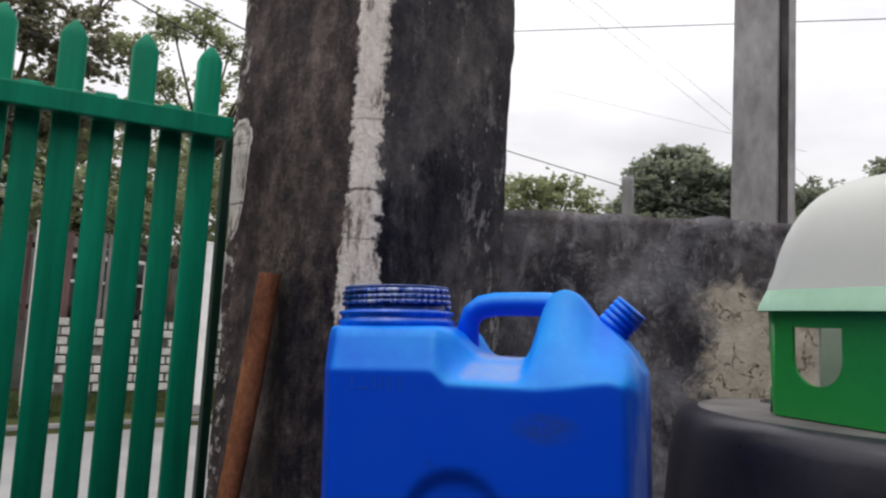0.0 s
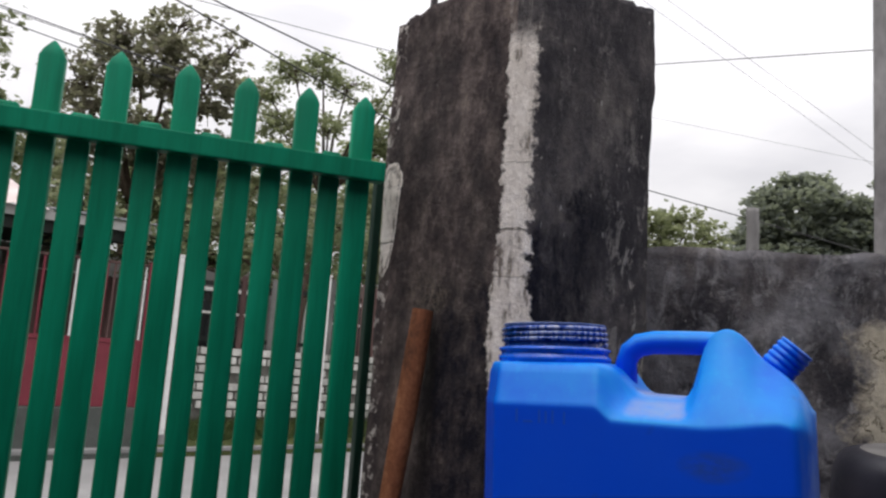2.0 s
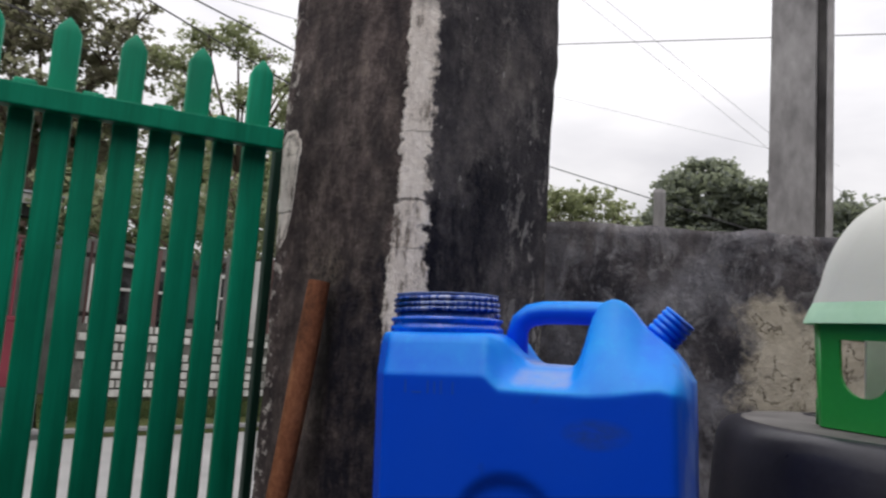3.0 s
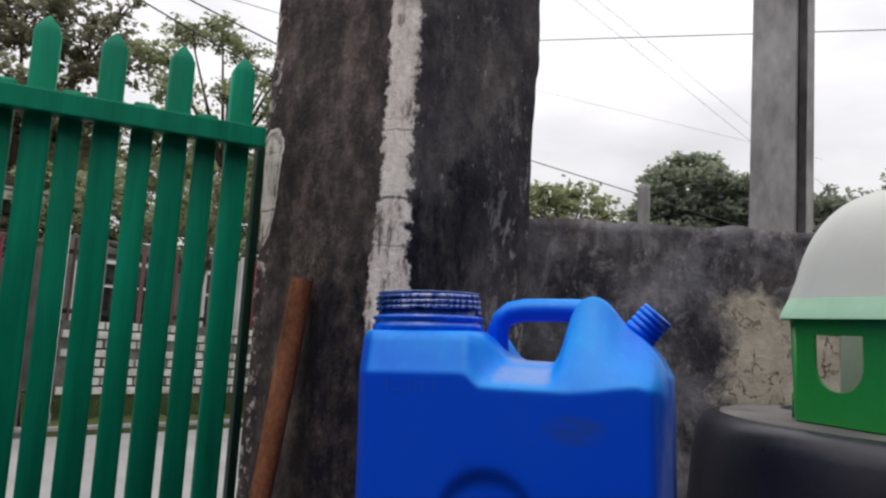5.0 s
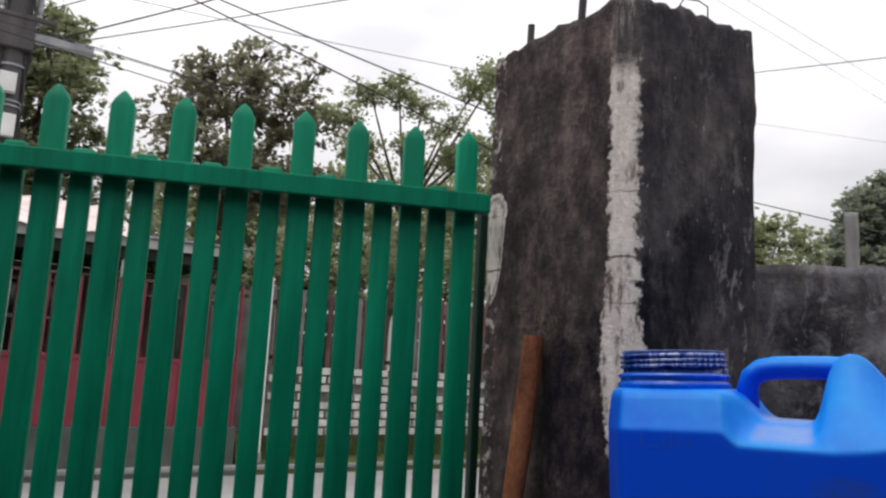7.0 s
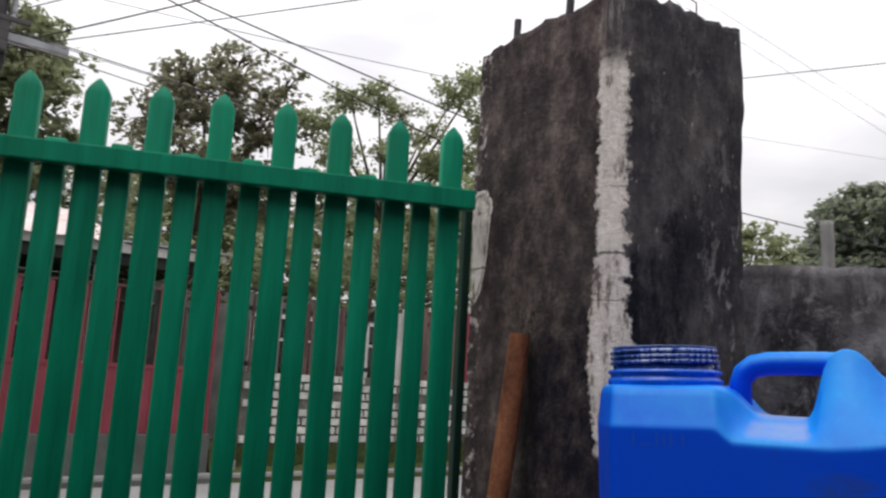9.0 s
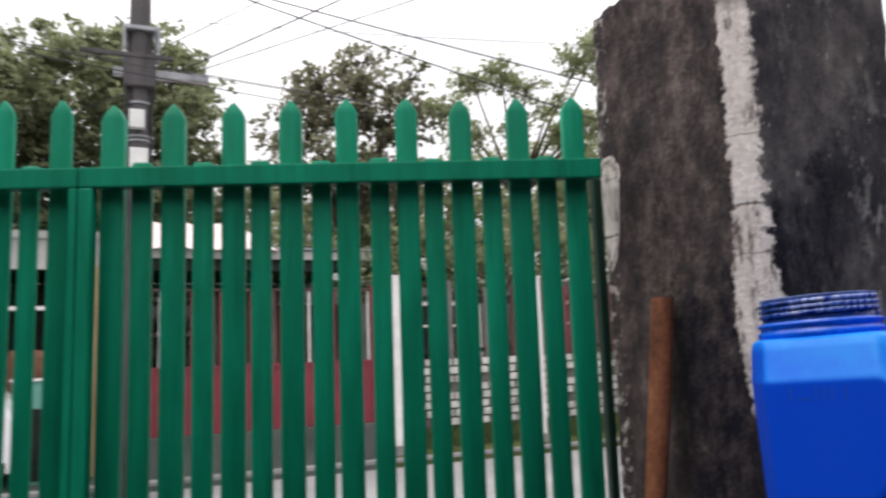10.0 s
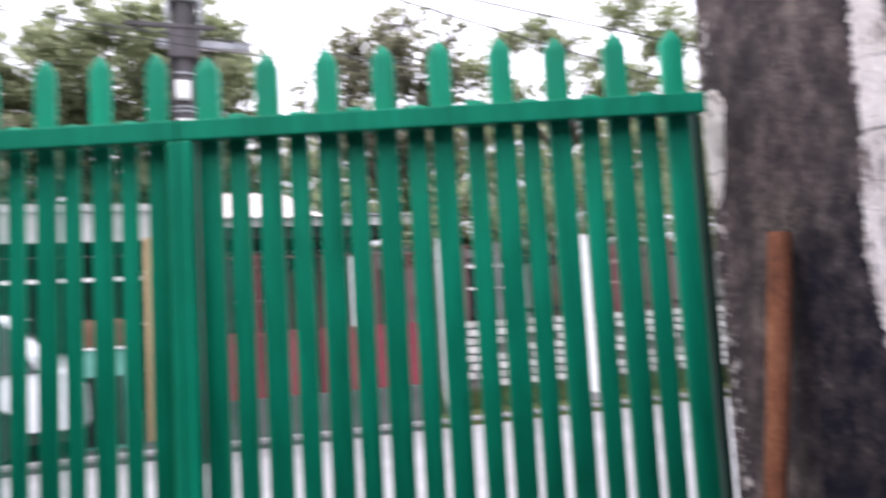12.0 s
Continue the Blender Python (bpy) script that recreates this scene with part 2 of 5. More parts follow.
def wall_material():
    n = Nodes("mouldy_wall")
    pos = n.tc.outputs["Object"]
    col, height, fine, broad = streaked(n, pos)
    x, y, z = n.xyz(pos)
    haze = n.ramp(n.noise(9, 6, 0.62, pos), (0.45, 0.0), (0.68, 1.0))
    col = n.mix(n.math("MULTIPLY", haze, 0.68), col, (0.34, 0.335, 0.365))
    smear = n.ramp(n.noise(24, 8, 0.78, pos, (1, 1, 0.6), 0.6), (0.50, 0.0), (0.66, 1.0))
    col = n.mix(n.math("MULTIPLY", smear, 0.58), col, (0.46, 0.45, 0.47))
    wob = n.math("MULTIPLY", n.math("SUBTRACT", n.noise(11, 6, 0.7, pos), 0.5), 0.30)
    side = n.math("SUBTRACT", n.math("ADD", x, wob), 0.280)
    top = n.math("SUBTRACT", n.math("ADD", 1.605, wob), z)
    m = n.math("MULTIPLY", n.math("MINIMUM", side, top), 20.0, clamp=True)
    cracks = n.ramp(n.math("ABSOLUTE", n.math("SUBTRACT", n.noise(17, 6, 0.62, pos, (1, 1, 0.8), 0.6), 0.5)), (0.004, 1.0), (0.016, 0.0))
    cracks = n.math("MULTIPLY", cracks, n.ramp(n.noise(23, 3, 0.5, pos), (0.42, 0.0), (0.56, 0.9)))
    cream = n.ramp(n.noise(13, 6, 0.7, pos), (0.30, (0.22, 0.19, 0.145)), (0.44, (0.46, 0.41, 0.33)), (0.7, (0.68, 0.62, 0.52)))
    cream = n.mix(cracks, cream, (0.10, 0.08, 0.06))
    col = n.mix(m, col, cream)
    h = n.math("SUBTRACT", n.math("ADD", height, n.math("MULTIPLY", m, 0.3)), n.math("MULTIPLY", n.math("MULTIPLY", cracks, m), 0.4))
    return n.done(col, n.math("ADD", 0.75, n.math("MULTIPLY", fine, 0.2)), h, 0.006, spec=0.08)


def jug_material():
    n = Nodes("blue_plastic")
    pos = n.tc.outputs["Object"]
    mottle = n.ramp(n.noise(9, 5, 0.6, pos), (0.30, 0.0), (0.62, 1.0))
    scuff = n.ramp(n.noise(120, 4, 0.7, pos, (1, 1, 0.35)), (0.55, 0.0), (0.75, 1.0))
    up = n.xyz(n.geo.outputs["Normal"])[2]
    # upward faces are tinted lighter blue: skylight put into the colour, mottled and scuffed
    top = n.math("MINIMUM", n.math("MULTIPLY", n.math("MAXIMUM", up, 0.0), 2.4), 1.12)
    f = n.math("MULTIPLY", n.math("ADD", n.math("ADD", n.math("MULTIPLY", mottle, 0.34), 0.22), n.math("MULTIPLY", scuff, 0.14)), n.math("ADD", top, 0.04))
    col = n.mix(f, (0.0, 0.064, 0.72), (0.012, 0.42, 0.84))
    x, y, z = n.xyz(pos)
    # dusty saddle under the grip; skylight on the end corner is put into the colour
    inside = n.math("MULTIPLY", n.math("MULTIPLY", n.math("SUBTRACT", x, 0.092), 120.0, clamp=True), n.math("MULTIPLY", n.math("SUBTRACT", 0.163, x), 120.0, clamp=True))
    low = n.math("MULTIPLY", n.math("SUBTRACT", 1.476, z), 90.0, clamp=True)
    saddle = n.math("MULTIPLY", n.math("MULTIPLY", inside, low), n.math("MULTIPLY", n.math("SUBTRACT", up, 0.72), 4.0, clamp=True))
    saddle = n.math("MULTIPLY", saddle, n.ramp(n.noise(38, 5, 0.7, pos), (0.30, 0.35), (0.55, 0.85)))
    col = n.mix(saddle, col, (0.27, 0.32, 0.52))
    end_light = n.math("MULTIPLY", n.math("MULTIPLY", n.math("SUBTRACT", x, 0.2505), 160.0, clamp=True), n.ramp(n.noise(26, 5, 0.7, pos, (1, 1, 0.4)), (0.38, 0.0), (0.62, 0.42)))
    col = n.mix(end_light, col, (0.30, 0.40, 0.66))
    # a greasy smear on the broad side
    sx, sz = n.math("DIVIDE", n.math("SUBTRACT", x, 0.180), 0.034), n.math("DIVIDE", n.math("SUBTRACT", z, 1.404), 0.016)
    smear = n.math("SUBTRACT", 1.0, n.math("ADD", n.math("MULTIPLY", sx, sx), n.math("MULTIPLY", sz, sz)), clamp=True)
    smear = n.math("MULTIPLY", n.math("MULTIPLY", smear, 0.9), n.ramp(n.noise(60, 5, 0.7, pos, (0.5, 1, 1.4)), (0.35, 0.1), (0.6, 0.8)))
    col = n.mix(smear, col, (0.03, 0.065, 0.19))
    mark = n.ramp(n.noise(22, 3, 0.5, pos), (0.68, 0.0), (0.74, 1.0))
    col = n.mix(n.math("MULTIPLY", mark, 0.40), col, (0.02, 0.05, 0.25))
    return n.done(col, n.math("ADD", 0.36, n.math("MULTIPLY", mottle, 0.14)), n.noise(60, 2, 0.5, pos), 0.0002, spec=0.22)


def neck_material():
    n = Nodes("navy_neck_plastic")
    pos = n.tc.outputs["Object"]
    z = n.xyz(pos)[2]
    f = n.noise(70, 5, 0.7, pos)
    # navy in the grooves of the thread, above the collar
    band = n.math("MULTIPLY", n.math("SUBTRACT", z, 1.5115), 900.0, clamp=True)
    col = n.mix(n.math("MULTIPLY", band, n.ramp(f, (0.3, 0.95), (0.7, 0.75))), (0.0, 0.11, 0.72), (0.004, 0.020, 0.12))
    # the sky's reflection on the lip is painted as a pale tint
    lip = n.math("MULTIPLY", n.math("SUBTRACT", z, 1.5322), 900.0, clamp=True)
    col = n.mix(n.math("MULTIPLY", lip, n.ramp(f, (0.35, 0.35), (0.6, 0.8))), col, (0.16, 0.25, 0.58))
    return n.done(col, n.math("ADD", 0.16, n.math("MULTIPLY", f, 0.2)), f, 0.0004, spec=0.5)


def thread_material():
    n = Nodes("glossy_blue_plastic")
    f = n.noise(105, 4, 0.7, n.tc.outputs["Object"], (1, 1, 0.3))
    col = n.ramp(f, (0.40, (0.003, 0.020, 0.14)), (0.49, (0.006, 0.06, 0.40)), (0.53, (0.22, 0.29, 0.60)), (0.66, (0.38, 0.42, 0.62)))
    return n.done(col, 0.18, f, 0.0004, spec=0.6)


def paint_material():
    n = Nodes("green_paint")
    pos = n.geo.outputs["Position"]
    brush = n.noise(60, 5, 0.65, pos, (1, 1, 0.08))
    broad = n.noise(4, 4, 0.6, pos)
    col = n.ramp(n.math("ADD", n.math("MULTIPLY", brush, 0.6), n.math("MULTIPLY", broad, 0.4)), (0.34, (0.001, 0.160, 0.086)), (0.66, (0.002, 0.300, 0.168)))
    k = n.math("ADD", 0.86, n.math("MULTIPLY", n.info.outputs["Random"], 0.14))
    col = n.mix(1.0, col, n.ramp(k, (0.0, 0.0), (1.0, 1.0)), "MULTIPLY")
    chip = n.ramp(n.noise(38, 5, 0.7, pos), (0.72, 0.0), (0.76, 1.0))
    col = n.mix(n.math("MULTIPLY", chip, 0.35), col, (0.02, 0.05, 0.04))
    return n.done(col, n.math("ADD", 0.38, n.math("MULTIPLY", brush, 0.25)), brush, 0.0008, spec=0.16)


def leaf_material(name, dark, mid, light):
    n = Nodes(name)
    r = n.geo.outputs["Random Per Island"]
    col = n.ramp(r, (0.0, dark), (0.55, mid), (1.0, light))
    n.bsdf.inputs["Transmission Weight"].default_value = 0.0
    out = n.t.nodes["Material Output"]
    tr = n.t.nodes.new("ShaderNodeBsdfTranslucent")
    n.put(tr.inputs["Color"], n.mix(0.5, col, (0.34, 0.38, 0.20)))
    mx = n.t.nodes.new("ShaderNodeMixShader")
    mx.inputs[0].default_value = 0.55
    m = n.done(col, 0.55, spec=0.3)
    n.t.links.new(n.bsdf.outputs[0], mx.inputs[1])
    n.t.links.new(tr.outputs[0], mx.inputs[2])
    n.t.links.new(mx.outputs[0], out.inputs["Surface"])
    return m


def frosted_material():
    n = Nodes("frosted_plastic")
    out = n.t.nodes["Material Output"]
    n.done(n.ramp(n.noise(7, 4), (0.3, (0.80, 0.80, 0.77)), (0.7, (0.87, 0.87, 0.84))), 0.35, n.noise(90, 2), 0.0003)
    tr = n.t.nodes.new("ShaderNodeBsdfTranslucent")
    tr.inputs["Color"].default_value = (0.8, 0.8, 0.77, 1)
    mx = n.t.nodes.new("ShaderNodeMixShader")
    mx.inputs[0].default_value = 0.42
    n.t.links.new(n.bsdf.outputs[0], mx.inputs[1])
    n.t.links.new(tr.outputs[0], mx.inputs[2])
    n.t.links.new(mx.outputs[0], out.inputs["Surface"])
    return n.mat


def rust_material():
    n = Nodes("rusty_iron")
    f = n.noise(30, 6, 0.7, None, (1, 1, 0.4))
    g = n.noise(160, 4, 0.6)
    col = n.ramp(n.math("ADD", n.math("MULTIPLY", f, 0.7), n.math("MULTIPLY", g, 0.3)), (0.32, (0.055, 0.022, 0.012)), (0.5, (0.19, 0.068, 0.032)), (0.68, (0.33, 0.145, 0.075)))
    return n.done(col, 0.8, g, 0.0015, spec=0.3)


def glass_material():
    n = Nodes("car_glass")
    n.bsdf.inputs["Coat Weight"].default_value = 0.5
    return n.done(n.ramp(n.noise(3, 2), (0.3, (0.010, 0.013, 0.014)), (0.7, (0.022, 0.026, 0.028))), 0.08)


M_PILLAR, M_WALL, M_JUG, M_GREEN = pillar_material(), wall_material(), jug_material(), paint_material()
M_NECK, M_THREAD = neck_material(), thread_material()
M_FROST, M_RUST, M_GLASS = frosted_material(), rust_material(), glass_material()
M_BLACK = plain("black_plastic", (0.012, 0.012, 0.018), (0.030, 0.030, 0.040), 9, 0.33, 0.0006, fine=140, spec=0.3)
M_DUSTY = plain("dusty_black_plastic", (0.065, 0.062, 0.063), (0.16, 0.152, 0.148), 14, 0.7, 0.0008, fine=120, spec=0.3)
M_MARK = plain("worn_blue_mark", (0.0, 0.060, 0.52), (0.0, 0.072, 0.62), 40, 0.5, 0.0001)
M_SKIRT = plain("pale_green_plastic", (0.36, 0.60, 0.42), (0.46, 0.70, 0.52), 6, 0.4, 0.0003, fine=120)
M_TUB = plain("green_plastic", (0.012, 0.20, 0.035), (0.02, 0.27, 0.05), 6, 0.35, 0.0003, fine=150)
M_CONCRETE = plain("weathered_concrete", (0.13, 0.125, 0.125), (0.30, 0.29, 0.29), 5, 0.85, 0.004, fine=55, spec=0.25, stretch=(1, 1, 0.3))
M_SHAFT = plain("pole_concrete", (0.09, 0.085, 0.088), (0.37, 0.36, 0.36), 7, 0.85, 0.004, fine=38, spec=0.25, stretch=(1, 1, 0.45))
M_ROAD = plain("concrete_road", (0.20, 0.20, 0.198), (0.28, 0.28, 0.275), 1.2, 0.85, 0.003, fine=30, spec=0.2)
M_YARD = plain("yard_cement", (0.035, 0.034, 0.032), (0.075, 0.072, 0.068), 2.5, 0.9, 0.004, fine=40, spec=0.2)
M_DARKWALL = plain("light_block_wall", (0.07, 0.068, 0.066), (0.14, 0.135, 0.13), 2.5, 0.9, 0.003, fine=40, spec=0.2)
M_APRON = plain("driveway_cement", (0.055, 0.062, 0.057), (0.11, 0.118, 0.11), 2.5, 0.9, 0.004, fine=40, spec=0.2)
M_SOIL = plain("grassy_soil", (0.035, 0.045, 0.018), (0.09, 0.10, 0.04), 3, 0.95, 0.01, fine=25, spec=0.1)
M_BLOCK = plain("whitewashed_block", (0.30, 0.30, 0.27), (0.62, 0.62, 0.58), 7, 0.85, 0.004, fine=40, vary=0.22, spec=0.2)
M_MORTAR = plain("dirty_joint", (0.07, 0.07, 0.06), (0.16, 0.155, 0.14), 9, 0.95, 0.003, spec=0.1)
M_WHITE = plain("white_paint", (0.62, 0.62, 0.60), (0.80, 0.80, 0.78), 6, 0.6, 0.001)
M_RED = plain("red_paint", (0.145, 0.016, 0.028), (0.215, 0.026, 0.044), 3, 0.5, 0.001)
M_BOARD = plain("old_boards", (0.045, 0.026, 0.024), (0.17, 0.105, 0.098), 6, 0.85, 0.003, vary=0.3, stretch=(1, 1, 0.15), spec=0.2)
M_HINGE = plain("shaded_green_steel", (0.003, 0.022, 0.014), (0.008, 0.042, 0.028), 9, 0.6, 0.001, spec=0.25)
# for dark parts, and for the shade inside the carport and porch
M_DARK = plain("dark_timber_and_shade", (0.012, 0.014, 0.013), (0.035, 0.04, 0.036), 5, 0.85, 0.002, spec=0.2)
M_PALE = plain("pale_render", (0.34, 0.345, 0.33), (0.52, 0.52, 0.50), 2.5, 0.85, 0.002, spec=0.2)
# darker copy of the pale render, with the porch's shade in its colour
M_SHADE = plain("dull_shaded_render", (0.10, 0.10, 0.095), (0.20, 0.20, 0.19), 2.5, 0.85, 0.002, spec=0.2)
M_ROOF = plain("roof_sheet", (0.52, 0.42, 0.40), (0.74, 0.66, 0.63), 2.0, 0.6, 0.001, vary=0.08)
M_OCHRE = plain("ochre_timber", (0.36, 0.24, 0.12), (0.52, 0.38, 0.21), 6, 0.7, 0.002, stretch=(1, 1, 0.2))
M_TEAL = plain("teal_paint", (0.10, 0.30, 0.24), (0.17, 0.42, 0.34), 5, 0.5, 0.001)
M_BROWN = plain("brown_cloth", (0.13, 0.06, 0.035), (0.22, 0.11, 0.07), 6, 0.9, 0.002)
M_YELLOW = plain("yellow_paint", (0.62, 0.36, 0.02), (0.75, 0.46, 0.04), 6, 0.5, 0.001)
M_SIGN = plain("sign_board", (0.55, 0.62, 0.62), (0.72, 0.78, 0.78), 5, 0.5, 0.0005)
M_BLUE = plain("blue_paint", (0.03, 0.14, 0.30), (0.05, 0.20, 0.40), 5, 0.5, 0.0005)
M_CAR = plain("white_car_paint", (0.70, 0.71, 0.71), (0.80, 0.81, 0.81), 2, 0.25, 0.0001)
M_TYRE = plain("tyre_rubber", (0.012, 0.012, 0.012), (0.03, 0.03, 0.03), 12, 0.8, 0.001)
M_RIM = plain("grey_alloy", (0.30, 0.30, 0.31), (0.45, 0.45, 0.46), 12, 0.35, 0.0003, metal=0.8)
M_POLE = plain("dark_pole", (0.045, 0.042, 0.045), (0.13, 0.12, 0.125), 3, 0.85, 0.004, stretch=(1, 1, 0.2), spec=0.2)
M_STEEL = plain("galvanised_steel", (0.24, 0.25, 0.27), (0.38, 0.39, 0.41), 8, 0.5, 0.0006, metal=0.4)
M_CABLE = plain("black_cable", (0.012, 0.012, 0.013), (0.03, 0.03, 0.032), 8, 0.6, 0.0005)
M_BARK = plain("bark", (0.045, 0.034, 0.026), (0.14, 0.11, 0.085), 8, 0.95, 0.01, stretch=(1, 1, 0.25), spec=0.1)
# haze is put into the leaf colours: lightened, the far ones greyed and blued
M_LEAF_DARK = leaf_material("dark_leaves", (0.115, 0.135, 0.078), (0.197, 0.221, 0.127), (0.295, 0.307, 0.193))
M_LEAF_RED = leaf_material("bronze_leaves", (0.107, 0.089, 0.082), (0.176, 0.156, 0.127), (0.279, 0.254, 0.189))
M_LEAF_LIGHT = leaf_material("light_leaves", (0.156, 0.180, 0.094), (0.246, 0.275, 0.148), (0.344, 0.361, 0.213))
M_LEAF_FAR = leaf_material("hazy_far_leaves", (0.123, 0.139, 0.131), (0.180, 0.205, 0.184), (0.246, 0.271, 0.238))
M_GRASS = leaf_material("grass_blades", (0.030, 0.060, 0.014), (0.055, 0.10, 0.025), (0.10, 0.15, 0.05))


# ---- mesh helpers ----
def part(name, bm, material, parent=None, label="", smooth=False):
    """Links a bmesh as one mesh object, under a parent where one is given."""
    me = bpy.data.meshes.new(name)
    bm.to_mesh(me)
    bm.free()
    me.materials.append(material)
    if smooth:
        me.polygons.foreach_set("use_smooth", [True] * len(me.polygons))
    ob = new(name, me)
    if parent:
        ob.parent = parent
    if label:
        tagged(ob, label)
    return ob


def thing(name, label, category, m=None, group="", kind=""):
    ob = tagged(new(name), label, category, group, kind)
    if m is not None:
        ob.matrix_world = m
    return ob


def box(bm, x0, x1, y0, y1, z0, z1, bevel=0.0, m=None):
    made = bmesh.ops.create_cube(bm, size=1)["verts"]
    for v in made:
        v.co = Vector(((x0 + x1) / 2 + v.co.x * (x1 - x0), (y0 + y1) / 2 + v.co.y * (y1 - y0), (z0 + z1) / 2 + v.co.z * (z1 - z0)))
        if m is not None:
            v.co = m @ v.co
    if bevel:
        edges = list({e for v in made for e in v.link_edges})
        bmesh.ops.bevel(bm, geom=edges, offset=bevel, segments=2, affect="EDGES", profile=0.6)
    return bm


def slab(x0, x1, y0, y1, z0, z1, bevel=0.0):
    return box(bmesh.new(), x0, x1, y0, y1, z0, z1, bevel)


def rings(bm, loops, close=True, cap0=True, cap1=True):
    """Skins a row of equally long vertex loops."""
    made = [[bm.verts.new(p) for p in loop] for loop in loops]
    k = len(made[0])
    for a, b in zip(made, made[1:]):
        for i in range(k if close else k - 1):
            j = (i + 1) % k
            bm.faces.new((a[i], a[j], b[j], b[i]))
    if cap0:
        bm.faces.new(made[0][::-1])
    if cap1:
        bm.faces.new(made[-1])
    bmesh.ops.recalc_face_normals(bm, faces=bm.faces)
    return bm


def tube(bm, points, radii, sides=10, cap=True):
    """A round bar along a row of points."""
    points = [Vector(p) for p in points]
    loops = []
    for i, p in enumerate(points):
        d = (points[min(i + 1, len(points) - 1)] - points[max(i - 1, 0)]).normalized()
        a = d.orthogonal().normalized() if i == 0 else (a - d * a.dot(d)).normalized()
        b = d.cross(a)
        r = radii[i] if isinstance(radii, (list, tuple)) else radii
        loops.append([p + r * (math.cos(t) * a + math.sin(t) * b) for t in [2 * math.pi * k / sides for k in range(sides)]])
    return rings(bm, loops, True, cap, cap)


def lathe(profile, sides=40, m=None, cap0=True, cap1=True):
    """Turns a row of (radius, height) round the z axis."""
    loops = []
    for r, z in profile:
        loop = [Vector((r * math.cos(a), r * math.sin(a), z)) for a in [2 * math.pi * k / sides for k in range(sides)]]
        loops.append([m @ p for p in loop] if m is not None else loop)
    return rings(bmesh.new(), loops, True, cap0, cap1)


def rough_box(x0, x1, y0, y1, z0, z1, step, amount, seed, top=0.0, keep_bottom=True):
    """A box cut into small faces and made uneven, with a broken top edge."""
    bm = bmesh.new()
    nx, ny, nz = [max(1, round((b - a) / step)) for a, b in ((x0, x1), (y0, y1), (z0, z1))]
    cache = {}

    def vert(i, j, k):
        if (i, j, k) not in cache:
            p = Vector((x0 + (x1 - x0) * i / nx, y0 + (y1 - y0) * j / ny, z0 + (z1 - z0) * k / nz))
            o = Vector((seed, seed * 1.7, 0))
            q = p * 9 + o
            d = Vector([noise.noise(q + Vector((s, 0, 0))) for s in (0, 31, 57)]) * amount
            d += Vector([noise.noise(p * 40 + o + Vector((s, 0, 0))) for s in (3, 37, 71)]) * amount * 0.4
            if k > nz - 4 and top:
                d.z += top * (noise.noise(p * 11 + o) + 0.6 * noise.noise(p * 33 + o)) * (k - nz + 4) / 4
            cache[i, j, k] = bm.verts.new(p + d)
        return cache[i, j, k]

    for k in range(nz):
        for i in range(nx):
            bm.faces.new((vert(i, 0, k), vert(i + 1, 0, k), vert(i + 1, 0, k + 1), vert(i, 0, k + 1)))
            bm.faces.new((vert(i + 1, ny, k), vert(i, ny, k), vert(i, ny, k + 1), vert(i + 1, ny, k + 1)))
        for j in range(ny):
            bm.faces.new((vert(0, j + 1, k), vert(0, j, k), vert(0, j, k + 1), vert(0, j + 1, k + 1)))
            bm.faces.new((vert(nx, j, k), vert(nx, j + 1, k), vert(nx, j + 1, k + 1), vert(nx, j, k + 1)))
    for i in range(nx):
        for j in range(ny):
            bm.faces.new((vert(i, j, nz), vert(i + 1, j, nz), vert(i + 1, j + 1, nz), vert(i, j + 1, nz)))
            bm.faces.new((vert(i, j + 1, 0), vert(i + 1, j + 1, 0), vert(i + 1, j, 0), vert(i, j, 0)))
    return bm


EYE_AT = Vector((0.73, -0.66, 1.48))


def bearing(az, el, dist):
    """A place by its bearing from the yard: degrees from -x towards +y, rise per metre, metres."""
    a = radians(az)
    return Vector((EYE_AT.x - dist * math.cos(a), EYE_AT.y + dist * math.sin(a), EYE_AT.z + dist * el))


# ---- setting: ground, road, walls ----
ROAD_FAR, LINE_FAR = -8.75, -9.0
tagged(part("ground", slab(-400, 400, -400, 400, -0.30, -0.02), M_SOIL), "grassy earth around the street", "ground", kind="structure")
tagged(part("yard_floor", slab(-0.75, 6, -6, 6, -0.02, 0.0), M_YARD), "grey cement yard floor", "floor", kind="structure")
tagged(part("road", slab(ROAD_FAR, -0.75, -60, 60, -0.02, 0.004), M_ROAD), "pale concrete street", "road", kind="structure")

# yard wall, standing at an angle to the pillar
WALL_AT, WALL_YAW = Vector((-0.05, 0.44, 0)), math.degrees(math.atan2(0.643, 0.766))
WALL_M = Matrix.Translation(WALL_AT) @ pose(0, 0, 0, 0, 0, WALL_YAW)
wall = tagged(part("wall_yard", rough_box(-0.10, 2.6, 0.0, 0.14, 0.0, 1.704, 0.018, 0.0035, 5.0, 0.007), M_WALL, smooth=True), "low yard wall of cement render black with mould, cream where bare", "wall", kind="structure")
wall.matrix_world = WALL_M
# two dark unseen walls, added to keep low skylight off the yard
back_wall = tagged(part("wall_back", slab(1.45, 1.65, -6, 4, 0, 3.0), M_DARKWALL), "plain unseen wall added behind the yard to block skylight", "wall", kind="structure")
tagged(part("wall_side", slab(-1.15, 1.45, -2.85, -2.65, 0, 2.8), M_DARKWALL), "plain unseen wall added to close the yard and block skylight", "wall", kind="structure")
ledge = tagged(part("ledge", rough_box(-0.14, 1.0, -0.03, 0.50, 0.0, 1.125, 0.05, 0.002, 2.0), M_YARD), "plain cement ledge against the yard wall", "ledge", kind="structure")
